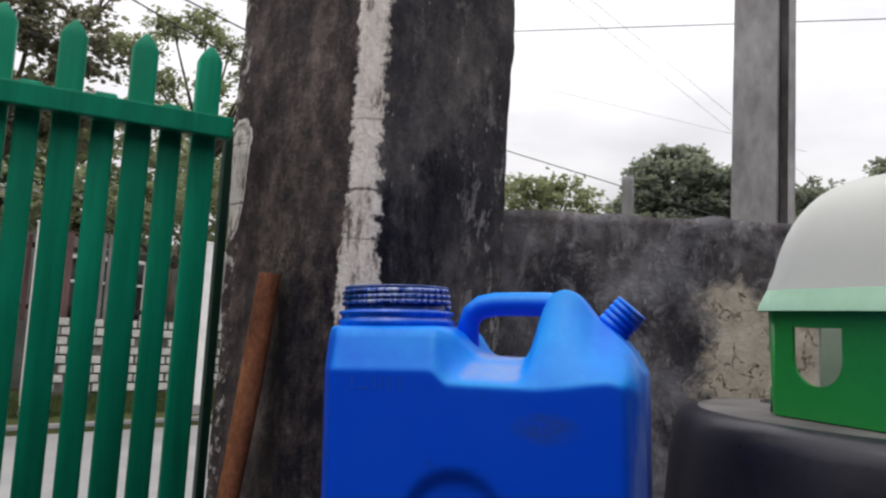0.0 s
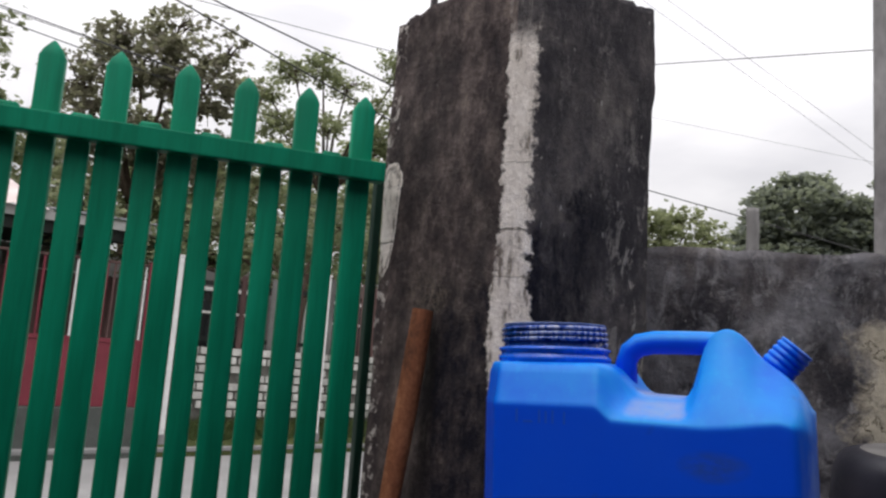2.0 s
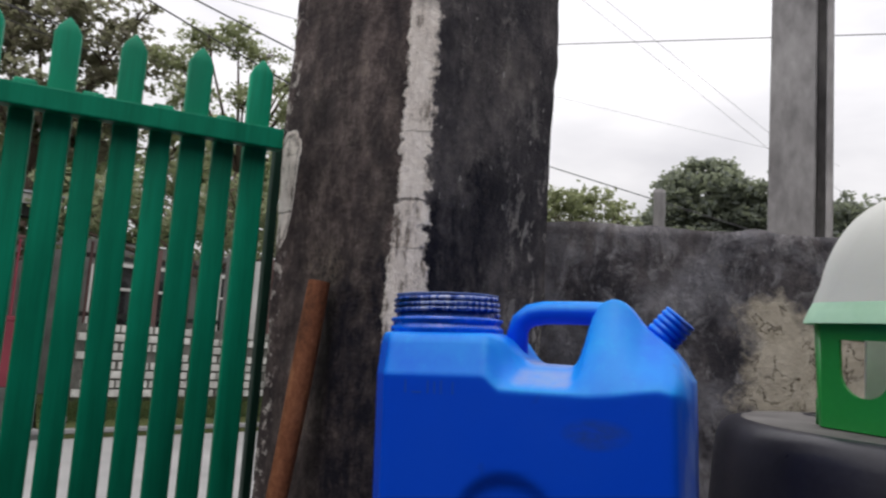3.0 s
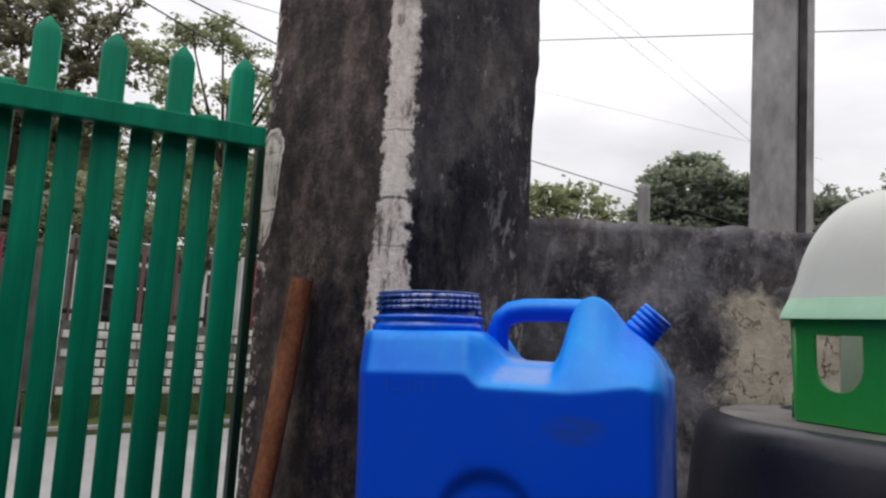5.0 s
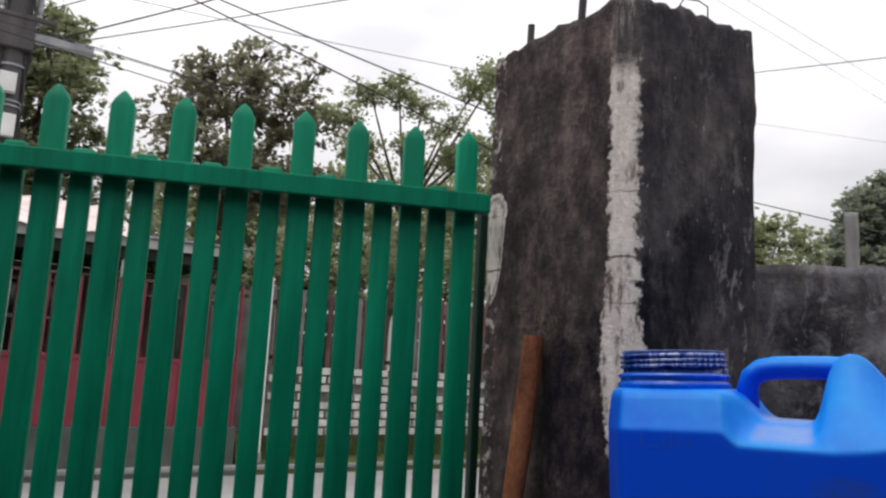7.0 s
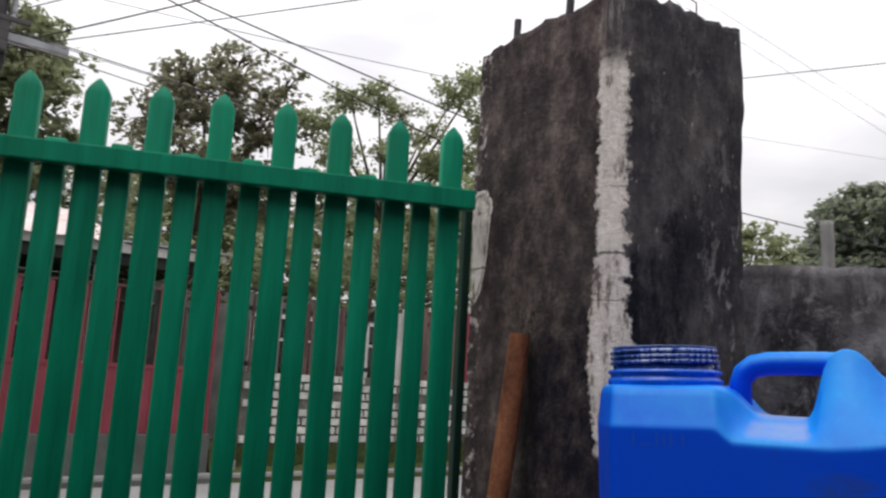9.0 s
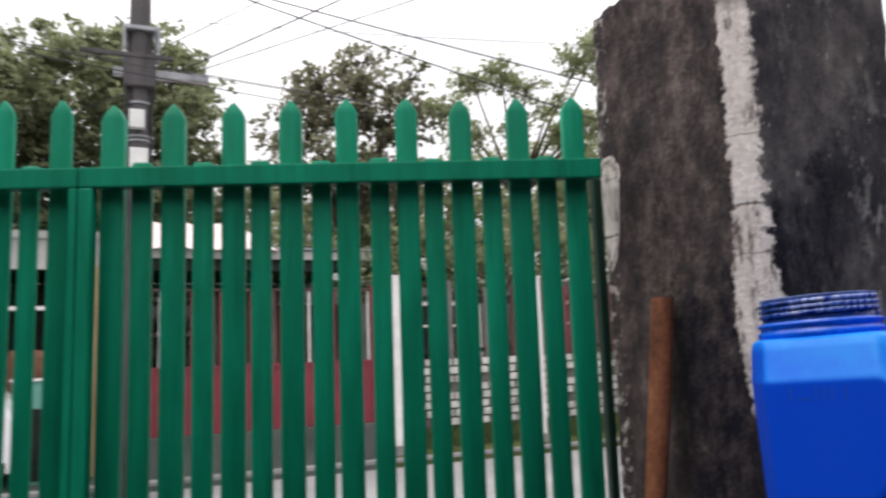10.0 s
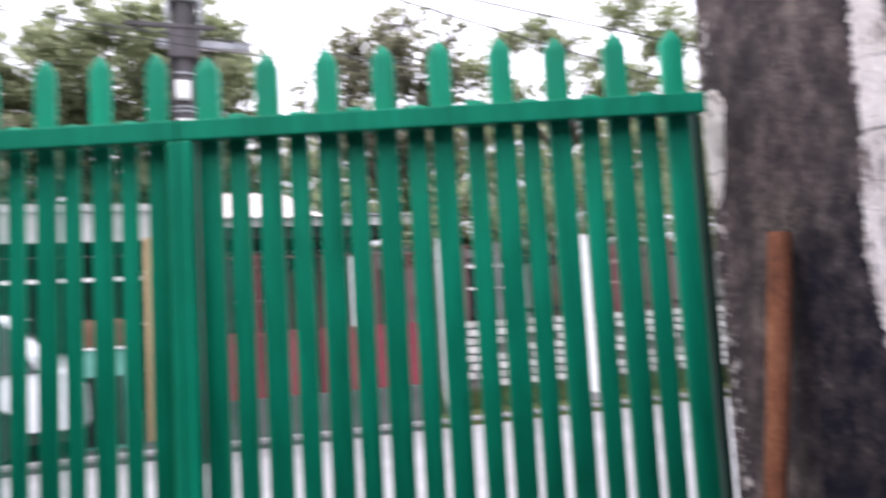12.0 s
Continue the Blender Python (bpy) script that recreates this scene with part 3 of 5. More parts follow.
ledge.matrix_world = Matrix.Translation((0.165, -0.10, 0)) @ pose(0, 0, 0, 0, 0, 25)


# ---- the pillar, its iron and the pipe ----
def gate_pillar():
    top = thing("gate_pillar", "square cement gate pillar black with mould, pale bare corner", "pillar")
    bm = rough_box(-0.315, 0.014, 0.0, 0.272, 0.0, 2.046, 0.0115, 0.0050, 9.0, 0.013)
    for v in bm.verts:
        # the worn corner is cut off flat, and the head is rounded
        over = v.co.x - v.co.y * 1.5 + 0.031
        if over > 0 and v.co.x > -0.034 and v.co.y < 0.034:
            v.co.x -= over * 0.42
            v.co.y += over * 0.36
        if v.co.z > 2.0:
            mid = Vector((-0.15, 0.136))
            d = max(abs(v.co.x - mid.x), abs(v.co.y - mid.y)) / 0.16
            v.co.z += 0.010 * (1 - d) + (v.co.z - 2.0) / 0.05 * (0.006 * noise.noise(v.co * 60) + 0.005 * noise.noise(v.co * 120) - 0.05 * (v.co.x + 0.15) * (0.16 - v.co.y) / 0.16)
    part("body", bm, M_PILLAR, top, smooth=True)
    for i, (x, y, z0, z1, lean) in enumerate(((-0.250, 0.022, 2.0, 2.095, 0.002), (-0.122, 0.022, 2.0, 2.090, 0.003), (-0.006, 0.046, 2.0, 2.098, -0.004), (-0.23, 0.24, 2.0, 2.085, 0.004))):
        part("reinforcing_bar", tube(bmesh.new(), [(x, y, z0), (x + lean, y, (z0 + z1) / 2), (x + lean * 2, y, z1)], 0.0062, 8), M_POLE, top, "rusted stub of reinforcing bar")
    bm = tube(bmesh.new(), [(0.0, 0.10, 2.045), (0.006, 0.115, 2.072), (0.008, 0.145, 2.078), (0.010, 0.165, 2.073), (0.006, 0.17, 2.04)], 0.0012, 6)
    part("tie_wire", bm, M_POLE, top, "bent loop of tie wire")
    return top


gate_pillar()


def leaning_pipe():
    top = Vector((-0.153, -0.024, 1.553))
    low = Vector((-0.235, -0.19, 0.0))
    d = low - top
    pts, rad = [], []
    for i in range(25):
        f = i / 24
        pts.append(top + d * f + Vector((0.004 * math.sin(7 * f), 0.002 * math.sin(11 * f), 0)))
        rad.append(0.0155 + 0.001 * math.sin(23 * f))
    bm = tube(bmesh.new(), pts, rad, 16, cap=False)
    inner = [p + d.normalized() * (0.001 if i == 0 else 0) for i, p in enumerate(pts[:6])]
    tube(bm, inner, 0.0122, 16, cap=False)
    ob = part("iron_pipe", bm, M_RUST, smooth=True)
    return tagged(ob, "rusty brown iron pipe leaning on the mouldy pillar", "pipe")


leaning_pipe()

# ---- the gate ----
GATE_YAW = math.degrees(math.atan2(-0.699, -0.240))
GATE_M = pose(-0.311, -0.056, 0, 0, 0, GATE_YAW)  # local x runs away from the pillar, y towards the yard


def picket_mesh(width, depth, z0, z1, point):
    """A flat steel tube with a pointed head, slightly rounded at its edges."""
    w, b = width / 2, 0.0042
    side = lambda s: [(cx * (s - b) + b * math.cos(radians(a)), cy * (depth / 2 - b) + b * math.sin(radians(a))) for cx, cy, a0 in ((1, 1, 0), (-1, 1, 90), (-1, -1, 180), (1, -1, 270)) for a in (a0 + 4, a0 + 32, a0 + 58, a0 + 86)]
    levels = [(z0, 1.0), (z1 - point, 1.0), (z1 - point * 0.55, 0.72), (z1 - point * 0.15, 0.30), (z1, 0.10)] if point else [(z0, 1.0), (z1 - 0.004, 1.0), (z1, 0.86)]
    bm = bmesh.new()
    loops = [[Vector((x * k, y * (k * 0.5 + 0.5), z)) for x, y in side(w)] for z, k in levels]
    rings(bm, loops)
    me = bpy.data.meshes.new("picket")
    bm.to_mesh(me)
    bm.free()
    for p in me.polygons:
        p.use_smooth = len(p.vertices) == 4 and abs(p.normal.z) < 0.3
    me.materials.append(M_GREEN)
    return me


# the leaf by the pillar is made of deeper tubes than the far one
DEEP = picket_mesh(0.0362, 0.021, 0.10, 1.898, 0.024), picket_mesh(0.0316, 0.017, 0.10, 1.800, 0)
THIN = picket_mesh(0.0330, 0.012, 0.10, 1.904, 0.024), picket_mesh(0.0290, 0.010, 0.10, 1.800, 0)


def gate_leaf(u0, u1, tall_us, short_us, meshes):
    top = thing("gate_leaf", "green painted steel picket gate leaf with pointed tall pickets", "gate", GATE_M, "leaves of the gate")
    for z0, z1 in ((1.7560, 1.7880), (0.93, 0.962), (0.16, 0.192)):
        part("rail", slab(u0, u1, 0.0108, 0.035, z0, z1, 0.0025), M_GREEN, top)
    for a, b in ((u0, u0 + 0.0122), (u1 - 0.0215, u1)):
        if a < 0:
            continue  # the pickets next to the pillar hang on the rails alone
        part("stile", slab(a, b, 0.0118, 0.036, 0.08, 1.7550, 0.0025), M_GREEN, top)
    for us, me in ((tall_us, meshes[0]), (short_us, meshes[1])):
        for u in us:
            ob = new("picket", me)
            ob.parent = top
            r = random.Random(round(u * 1000))
            ob.matrix_basis = pose(u + r.uniform(-0.0012, 0.0012), -0.001, r.uniform(-0.003, 0.003), 0, r.uniform(-0.12, 0.12), r.uniform(-1.5, 1.5))
    return top


# the recess shade on this post is put into its near-black green
hinge_post = tagged(part("hinge_post", slab(-0.054, -0.040, -0.066, -0.036, 0.0, 1.782, 0.004), M_HINGE), "green steel hinge post fixed to the pillar, shade in its colour", "post")
hinge_post.matrix_world = GATE_M
PITCH = 0.0922
gate_leaf(-0.036, 0.7800, [PITCH * i for i in range(9)], [PITCH * (i + 0.5) for i in range(8)], DEEP)
PITCH2 = 0.0878
gate_leaf(0.7820, 2.35, [0.824 + PITCH2 * i for i in range(17)], [0.824 + PITCH2 * (i + 0.5) for i in range(17)], THIN)
end_post = tagged(part("gate_post", rough_box(2.37, 2.66, -0.12, 0.17, 0, 2.03, 0.04, 0.004, 4.0, 0.01), M_CONCRETE, smooth=True), "grey cement gate post at the far hinge", "pillar")
end_post.matrix_world = GATE_M

# ---- the blue water jug ----
JUG_M = Matrix.Translation((0.13, -0.05, 0)) @ pose(0, 0, 0, 0, 0, math.degrees(math.atan2(0.423, 0.906)))
# it leans a little, as it stands on an uneven ledge
JUG_M = JUG_M @ Matrix.Translation((0.09, 0, 1.49)) @ pose(0, 0, 0, 0, -2.6, 0) @ Matrix.Translation((-0.09, 0, -1.49))


def smooth_between(table, u):
    """The table's value at u, averaged over a short stretch so that its corners are rounded."""
    def straight(v):
        for (a, p), (b, q) in zip(table, table[1:]):
            if v <= b:
                return p + (q - p) * min(1.0, max(0.0, (v - a) / (b - a)))
        return table[-1][1]
    return sum(straight(u + k * 0.0008) for k in range(-4, 5)) / 9


def water_jug():
    top = thing("water_jug", "blue plastic water jug with wide threaded neck and side spout", "jug", JUG_M)
    z_low = 1.130
    head = [(-0.066, 1.462), (-0.063, 1.482), (-0.056, 1.4935), (-0.050, 1.4955), (0.068, 1.4955), (0.082, 1.490), (0.100, 1.469), (0.108, 1.4655), (0.150, 1.464), (0.156, 1.472), (0.166, 1.514), (0.175, 1.529), (0.186, 1.5330), (0.195, 1.5315), (0.204, 1.524), (0.216, 1.507), (0.242, 1.487), (0.254, 1.472), (0.264, 1.452)]
    flat = [(-0.064, 0.036), (-0.050, 0.067), (0.072, 0.067), (0.096, 0.042), (0.152, 0.036), (0.168, 0.020), (0.200, 0.020), (0.230, 0.030), (0.250, 0.042), (0.262, 0.046), (0.270, 0.040)]
    edge = [(-0.066, 1.4525), (0.072, 1.4540), (0.086, 1.4405), (0.172, 1.4385), (0.190, 1.4400), (0.236, 1.4460), (0.254, 1.4410), (0.266, 1.4320)]
    side = [(-0.0645, 0.030), (-0.062, 0.040), (-0.034, 0.0835), (-0.028, 0.085), (0.246, 0.085), (0.2505, 0.0835), (0.263, 0.050), (0.2645, 0.036)]
    u0, u1, stations = -0.0645, 0.2645, 104
    rise = [0.0, 0.006, 0.02] + [0.05 + 0.0062 * k for k in range(39)]
    loops = []
    for i in range(stations + 1):
        c = -math.cos(math.pi * i / stations)
        u = (u0 + u1) / 2 + (u1 - u0) / 2 * (0.35 * c + 0.65 * (2 * i / stations - 1))
        w = smooth_between(side, u)
        h = smooth_between(head, u)
        zb = smooth_between(edge, u)
        t = min(smooth_between(flat, u), w * 0.82)
        prof = []
        for k, f in enumerate(rise):
            z = z_low + f * (zb - 0.006 - z_low) / 0.2856
            prof.append((w * (0.90, 0.975, 1.0)[min(k, 2)], z))
        prof += [(w, zb - 0.003), (w * 0.996, zb - 0.0005), (w * 0.975, zb + 0.003)]
        for f in (0.25, 0.5, 0.75):
            prof.append((w * 0.975 + (t - w * 0.975) * f, zb + 0.003 + (h - 0.004 - zb - 0.003) * f))
        prof += [(t, h - 0.004), (t * 0.93, h - 0.0008), (t * 0.6, h)]
        ring = []
        for v, z in prof:
            # a round dish is moulded into both broad sides
            d = math.hypot(u - 0.096, z - 1.309)
            f = min(1.0, max(0.0, (0.054 - d) / 0.011))
            ring.append((v - 0.0065 * f * f * (3 - 2 * f) * (v > 0.08), z))
        loops.append([Vector((u, -v, z)) for v, z in ring] + [Vector((u, v, z)) for v, z in reversed(ring)])
    bm = rings(bmesh.new(), loops)
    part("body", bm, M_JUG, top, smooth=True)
    # neck with its thread
    prof = [(0.0605, 1.4940), (0.0625, 1.4973), (0.0625, 1.5011), (0.0595, 1.5028), (0.0595, 1.5061), (0.0620, 1.5078), (0.0620, 1.5103), (0.0560, 1.5120), (0.0560, 1.5349), (0.0570, 1.5357), (0.0570, 1.5370), (0.0545, 1.5370), (0.0535, 1.5357), (0.0535, 1.4907)]
    neck = part("neck", lathe(prof, 56, Matrix.Translation((0.003, 0, 0)), cap0=False), M_NECK, top, "wide open threaded neck", True)
    bm = bmesh.new()
    pts = []
    for i in range(56 * 3 + 1):
        a = 2 * math.pi * i / 56
        pts.append((0.003 + 0.0572 * math.cos(a), 0.0572 * math.sin(a), 1.5155 + 0.0057 * i / 56))
    tube(bm, pts, 0.0023, 8)
    part("thread", bm, M_THREAD, neck, smooth=True)
    # carrying handle
    pts = [(0.184, 0, 1.5165), (0.165, 0, 1.5185), (0.14, 0, 1.5190), (0.113, 0, 1.5188), (0.098, 0, 1.5160), (0.088, 0, 1.5085), (0.0835, 0, 1.497), (0.083, 0, 1.460)]
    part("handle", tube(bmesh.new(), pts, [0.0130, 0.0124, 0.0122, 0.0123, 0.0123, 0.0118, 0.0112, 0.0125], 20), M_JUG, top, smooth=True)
    # side spout with ribbed cap
    m = Matrix.Translation((0.225, 0, 1.486)) @ pose(0, 0, 0, 0, 42, 0)
    prof = [(0.019, -0.004), (0.0175, 0.004), (0.0150, 0.008), (0.0150, 0.012)]
    part("spout", lathe(prof, 28, m), M_JUG, top, smooth=True)
    prof = [(0.0165, 0.010)]
    for k in range(4):
        prof += [(0.0178, 0.0125 + 0.0062 * k), (0.0178, 0.0155 + 0.0062 * k), (0.0164, 0.0168 + 0.0062 * k), (0.0164, 0.0178 + 0.0062 * k)]
    prof += [(0.0176, 0.0375), (0.0165, 0.0395), (0.012, 0.040)]
    part("spout_cap", lathe(prof, 28, m), M_JUG, top, "ribbed blue cap", True)
    # faint moulded marks whose letters cannot be read
    for u, w, h in ((-0.030, 0.0022, 0.013), (-0.022, 0.010, 0.0022), (-0.006, 0.0022, 0.013), (0.001, 0.0022, 0.012), (0.008, 0.0022, 0.013), (0.020, 0.0022, 0.012)):
        part("moulded_mark", slab(u + 0.020, u + 0.020 + w, -0.0853, -0.0848, 1.434, 1.434 + h), M_MARK, top, "faint dark moulded mark")
    return top


water_jug()


# ---- the black tub and the green box with its dome ----
TUB_AT = Vector((0.535, 0.440, 0))


def black_tub():
    top = thing("black_tub", "black plastic tub upside down on the cement ledge", "tub", Matrix.Translation(TUB_AT) @ Matrix.Diagonal((1.02, 1.02, 1, 1)))
    z = 1.414
    prof = [(0.305, 1.126), (0.307, 1.130), (0.300, 1.20), (0.294, 1.28), (0.288, 1.364), (0.2855, 1.388), (0.281, 1.401), (0.274, 1.4095), (0.264, z - 0.001), (0.256, z)]
    part("body", lathe(prof, 72, None, True, False), M_BLACK, top, smooth=True)
    prof = [(0.256, z), (0.200, z + 0.001), (0.150, z + 0.001), (0.147, z - 0.003), (0.139, z - 0.003), (0.136, z + 0.001), (0.04, z + 0.0015)]
    part("base_panel", lathe(prof, 72, None, False, True), M_DUSTY, top, "dusty grey flat base", True)
    m = Matrix.Translation((-0.165, 0.06, z + 0.001))
    part("moulded_ring", lathe([(0.050, -0.002), (0.0495, 0.0015), (0.047, 0.0022), (0.0445, 0.0015), (0.044, -0.002)], 40, m, False, False), M_BLACK, top, smooth=True)
    return top


black_tub()

BOX_M = Matrix.Translation((0.597, 0.327, 1.4165)) @ pose(0, 0, 0, 0, 0, math.degrees(math.atan2(-0.40, 0.917)))


def rounded_rect(w, d, r, z, n=7):
    """A rounded rectangle of width w and depth d about the origin."""
    out = []
    for cx, cy, a0 in ((w / 2 - r, d / 2 - r, 0), (-w / 2 + r, d / 2 - r, 90), (-w / 2 + r, -d / 2 + r, 180), (w / 2 - r, -d / 2 + r, 270)):
        for k in range(n):
            a = radians(a0 + 90 * k / (n - 1))
            out.append(Vector((cx + r * math.cos(a), cy + r * math.sin(a), z)))
    return out


def domed_box():
    top = thing("domed_box", "green plastic box with arched opening under a frosted white dome", "box", BOX_M)
    W, D, H = 0.34, 0.25, 0.1235
    # front panel with the arched opening, made of columns
    bm = bmesh.new()
    r = 0.028
    thick = 0.004
    # side and back walls: everything but the straight front
    walls = rounded_rect(W, D, r, 0, 7)
    shell = [Vector((W / 2 - r, -D / 2, 0))] + walls[22:] + walls[:21]
    outer, inner = shell, [p * 0.972 for p in shell]
    lo_o = [bm.verts.new(p * 0.965) for p in outer]
    hi_o = [bm.verts.new(p + Vector((0, 0, H))) for p in outer]
    lo_i = [bm.verts.new(p * 0.965 + Vector((0, 0, 0.003))) for p in inner]
    hi_i = [bm.verts.new(p + Vector((0, 0, H))) for p in inner]
    for i in range(len(outer) - 1):
        if outer[i].x < -W / 2 + 1e-4 and outer[i + 1].x < -W / 2 + 1e-4 and abs(outer[i].y - outer[i + 1].y) > 0.1:
            continue  # the short side has a wide opening of its own
        bm.faces.new((lo_o[i], lo_o[i + 1], hi_o[i + 1], hi_o[i]))
        bm.faces.new((lo_i[i + 1], lo_i[i], hi_i[i], hi_i[i + 1]))
        bm.faces.new((hi_o[i], hi_o[i + 1], hi_i[i + 1], hi_i[i]))
    for z0, z1 in ((0.0, 0.03), (0.100, H)):
        box(bm, -W / 2, -W / 2 + 0.005, -D / 2 + r * 0.8, D / 2 - r * 0.8, z0, z1)
    bmesh.ops.recalc_face_normals(bm, faces=bm.faces)
    part("side_wall", bm, M_TUB, top, smooth=True)
    bm = bmesh.new()
    # opening: flat top, rounded foot
    ax0, ax1, az0, az1, ar = -0.120, -0.058, 0.036, 0.098, 0.029
    for y in (-D / 2, -D / 2 + thick):
        lean = lambda z: (1 - z / H) * 0.0044
        X0, X1 = -W / 2 + r * 0.9, W / 2 - r * 0.9
        hole = []
        for k in range(9):
            a = radians(180 + 90 * k / 8)
            hole.append((ax0 + ar + ar * math.cos(a), az0 + ar + ar * math.sin(a)))
        for k in range(9):
            a = radians(270 + 90 * k / 8)
            hole.append((ax1 - ar + ar * math.cos(a), az0 + ar + ar * math.sin(a)))
        hole += [(ax1, az1), (ax0, az1)]
        frame_pts = []
        for (x, z) in hole:
            dx, dz = x - (ax0 + ax1) / 2, z - (az0 + az1) / 2
            k = min((X1 - (ax0 + ax1) / 2) / dx if dx > 1e-6 else ((X0 - (ax0 + ax1) / 2) / dx if dx < -1e-6 else 1e9),
                    (H - (az0 + az1) / 2) / dz if dz > 1e-6 else (-(az0 + az1) / 2 / dz if dz < -1e-6 else 1e9))
            frame_pts.append(((ax0 + ax1) / 2 + dx * k, (az0 + az1) / 2 + dz * k))
        a = [bm.verts.new((x, y + lean(z), z)) for x, z in hole]
        b = [bm.verts.new((x, y + lean(z), z)) for x, z in frame_pts]
        for i in range(len(a)):
            j = (i + 1) % len(a)
            bm.faces.new((a[i], a[j], b[j], b[i]))
        for i in range(len(b)):
            j = (i + 1) % len(b)
            p, q = b[i].co, b[j].co
            if abs(p.x - q.x) > 1e-5 and abs(p.z - q.z) > 1e-5:
                cx = X0 if min(p.x, q.x) - X0 < 1e-4 else X1
                cz = 0.0 if min(p.z, q.z) < 1e-4 else H
                c = bm.verts.new((cx, y + lean(cz), cz))
                bm.faces.new((b[i], b[j], c))
        if y == -D / 2:
            first = a
    for i in range(len(a)):
        j = (i + 1) % len(a)
        bm.faces.new((first[i], first[j], a[j], a[i]))
    bmesh.ops.recalc_face_normals(bm, faces=bm.faces)
    part("front_wall", bm, M_TUB, top)
    part("floor_panel", rings(bmesh.new(), [rounded_rect(W * 0.955, D * 0.955, r, 0.0005), rounded_rect(W * 0.955, D * 0.955, r, 0.003)]), M_TUB, top)
    # added panel whose white stands in for the lit inside of the box
    part("inner_panel", slab(-W / 2 + 0.007, -W / 2 + 0.010, -0.034, D / 2 - 0.034, 0.012, H - 0.004, 0.001), M_WHITE, top, "pale added panel, the lit inside put into its colour")
    # dome with its skirt
    loops = []
    for w, d, z, rr in ((W + 0.024, D + 0.024, H - 0.008, 0.042), (W + 0.0225, D + 0.0225, H - 0.003, 0.042), (W + 0.017, D + 0.017, H + 0.006, 0.042), (W + 0.012, D + 0.012, H + 0.016, 0.045), (W + 0.010, D + 0.010, H + 0.024, 0.047)):
        loops.append(rounded_rect(w, d, rr, z, 9))
    part("skirt", rings(bmesh.new(), loops[:4], True, False, False), M_SKIRT, top, "pale green translucent skirt", True)
    loops = loops[3:]
    for k in range(1, 13):
        a = radians(90 * k / 12.6)
        s, c = math.sin(a), math.cos(a) ** 0.36
        w, d = (W + 0.009) * c, (D + 0.009) * c
        loops.append(rounded_rect(w, d, min(w, d) * (0.20 + 0.14 * s), H + 0.022 + 0.122 * s, 9))
    part("dome", rings(bmesh.new(), loops, True, False, True), M_FROST, top, "frosted white plastic dome", True)
    return top


domed_box()


# ---- beyond the yard wall: posts ----
def concrete_pole():
    at = bearing(69.65, 0, 2.6)
    top = thing("concrete_pole", "tall grey grooved concrete pole behind the yard wall", "pole", Matrix.Translation((at.x, at.y, 0)) @ pose(0, 0, 0, 0, 0, 17))
    # H-shaped section, seen on its grooved side
    prof = [(-0.080, -0.069), (-0.074, -0.075), (0.046, -0.075), (0.051, -0.068), (0.053, 0.02), (0.076, 0.02), (0.078, -0.072), (0.081, -0.075), (0.094, -0.074), (0.098, -0.069), (0.090, 0.075), (-0.074, 0.075)]
    loops = [[Vector((x * k, y * k, z)) for x, y in prof] for z, k in ((0, 1.06), (1.5, 1.03), (3.0, 1.0), (5.0, 0.95), (7.5, 0.88))]
    part("shaft", rings(bmesh.new(), loops), M_SHAFT, top)
    return top


concrete_pole()
at = bearing(60.3, 0, 5.0)
stake = part("fence_stake", rough_box(-0.028, 0.028, -0.028, 0.028, 0, 2.53, 0.028, 0.004, 3.0, 0.006), M_CONCRETE, smooth=True)
tagged(stake, "weathered grey concrete stake past the yard wall", "post").matrix_world = Matrix.Translation((at.x, at.y, 0))


# ---- across the street ----
def block_wall(y0, y1, x, z0, z1):
    top = tagged(new("block_wall"), "low whitewashed block wall with dark open joints", "wall", kind="structure")
    part("core", slab(x - 0.12, x - 0.015, y0, y1, 0.0, z1 - 0.01), M_MORTAR, top)
    meshes = []
    for k in range(4):
        bm = slab(-0.03, 0.03, -0.088, 0.088, -0.044, 0.044, 0.007)
        for v in bm.verts:
            v.co += 0.004 * Vector((noise.noise(v.co * 20 + Vector((k * 9, 0, 0))), noise.noise(v.co * 20 + Vector((0, k * 9, 0))), 0))
        me = bpy.data.meshes.new("block")
        bm.to_mesh(me)
        bm.free()
        me.materials.append(M_BLOCK)
        meshes.append(me)
    rows = 8
    r = random.Random(4)
    for i in range(rows):
        z = z0 + (z1 - z0) * (i + 0.5) / rows
        y = y0 + 0.10 + (0.105 if i % 2 else 0.0)
        while y < y1 - 0.1:
            if r.random() > 0.13:
                ob = new("block", meshes[r.randrange(4)])
                ob.parent = top
                ob.matrix_basis = pose(x + r.uniform(-0.012, 0.008), y + r.uniform(-0.008, 0.008), z, 0, 0, r.uniform(-2, 2))
            y += 0.212
    return top


block_wall(2.72, 9.4, LINE_FAR, 0.45, 1.37)


def white_post(y):
    top = thing("fence_post", "slim white painted fence post on the street side", "post", Matrix.Translation((-8.93, y, 0)), "white posts of the street fence")
    part("shaft", slab(-0.06, 0.06, -0.06, 0.06, 0.25, 2.47, 0.012), M_WHITE, top)
    part("cap", slab(-0.068, 0.068, -0.068, 0.068, 2.47, 2.50, 0.008), M_WHITE, top)
    part("footing", slab(-0.075, 0.075, -0.075, 0.075, 0.0, 0.26, 0.01), M_CONCRETE, top)


for y in (2.60, 4.76, 6.9, 9.05):
    white_post(y)


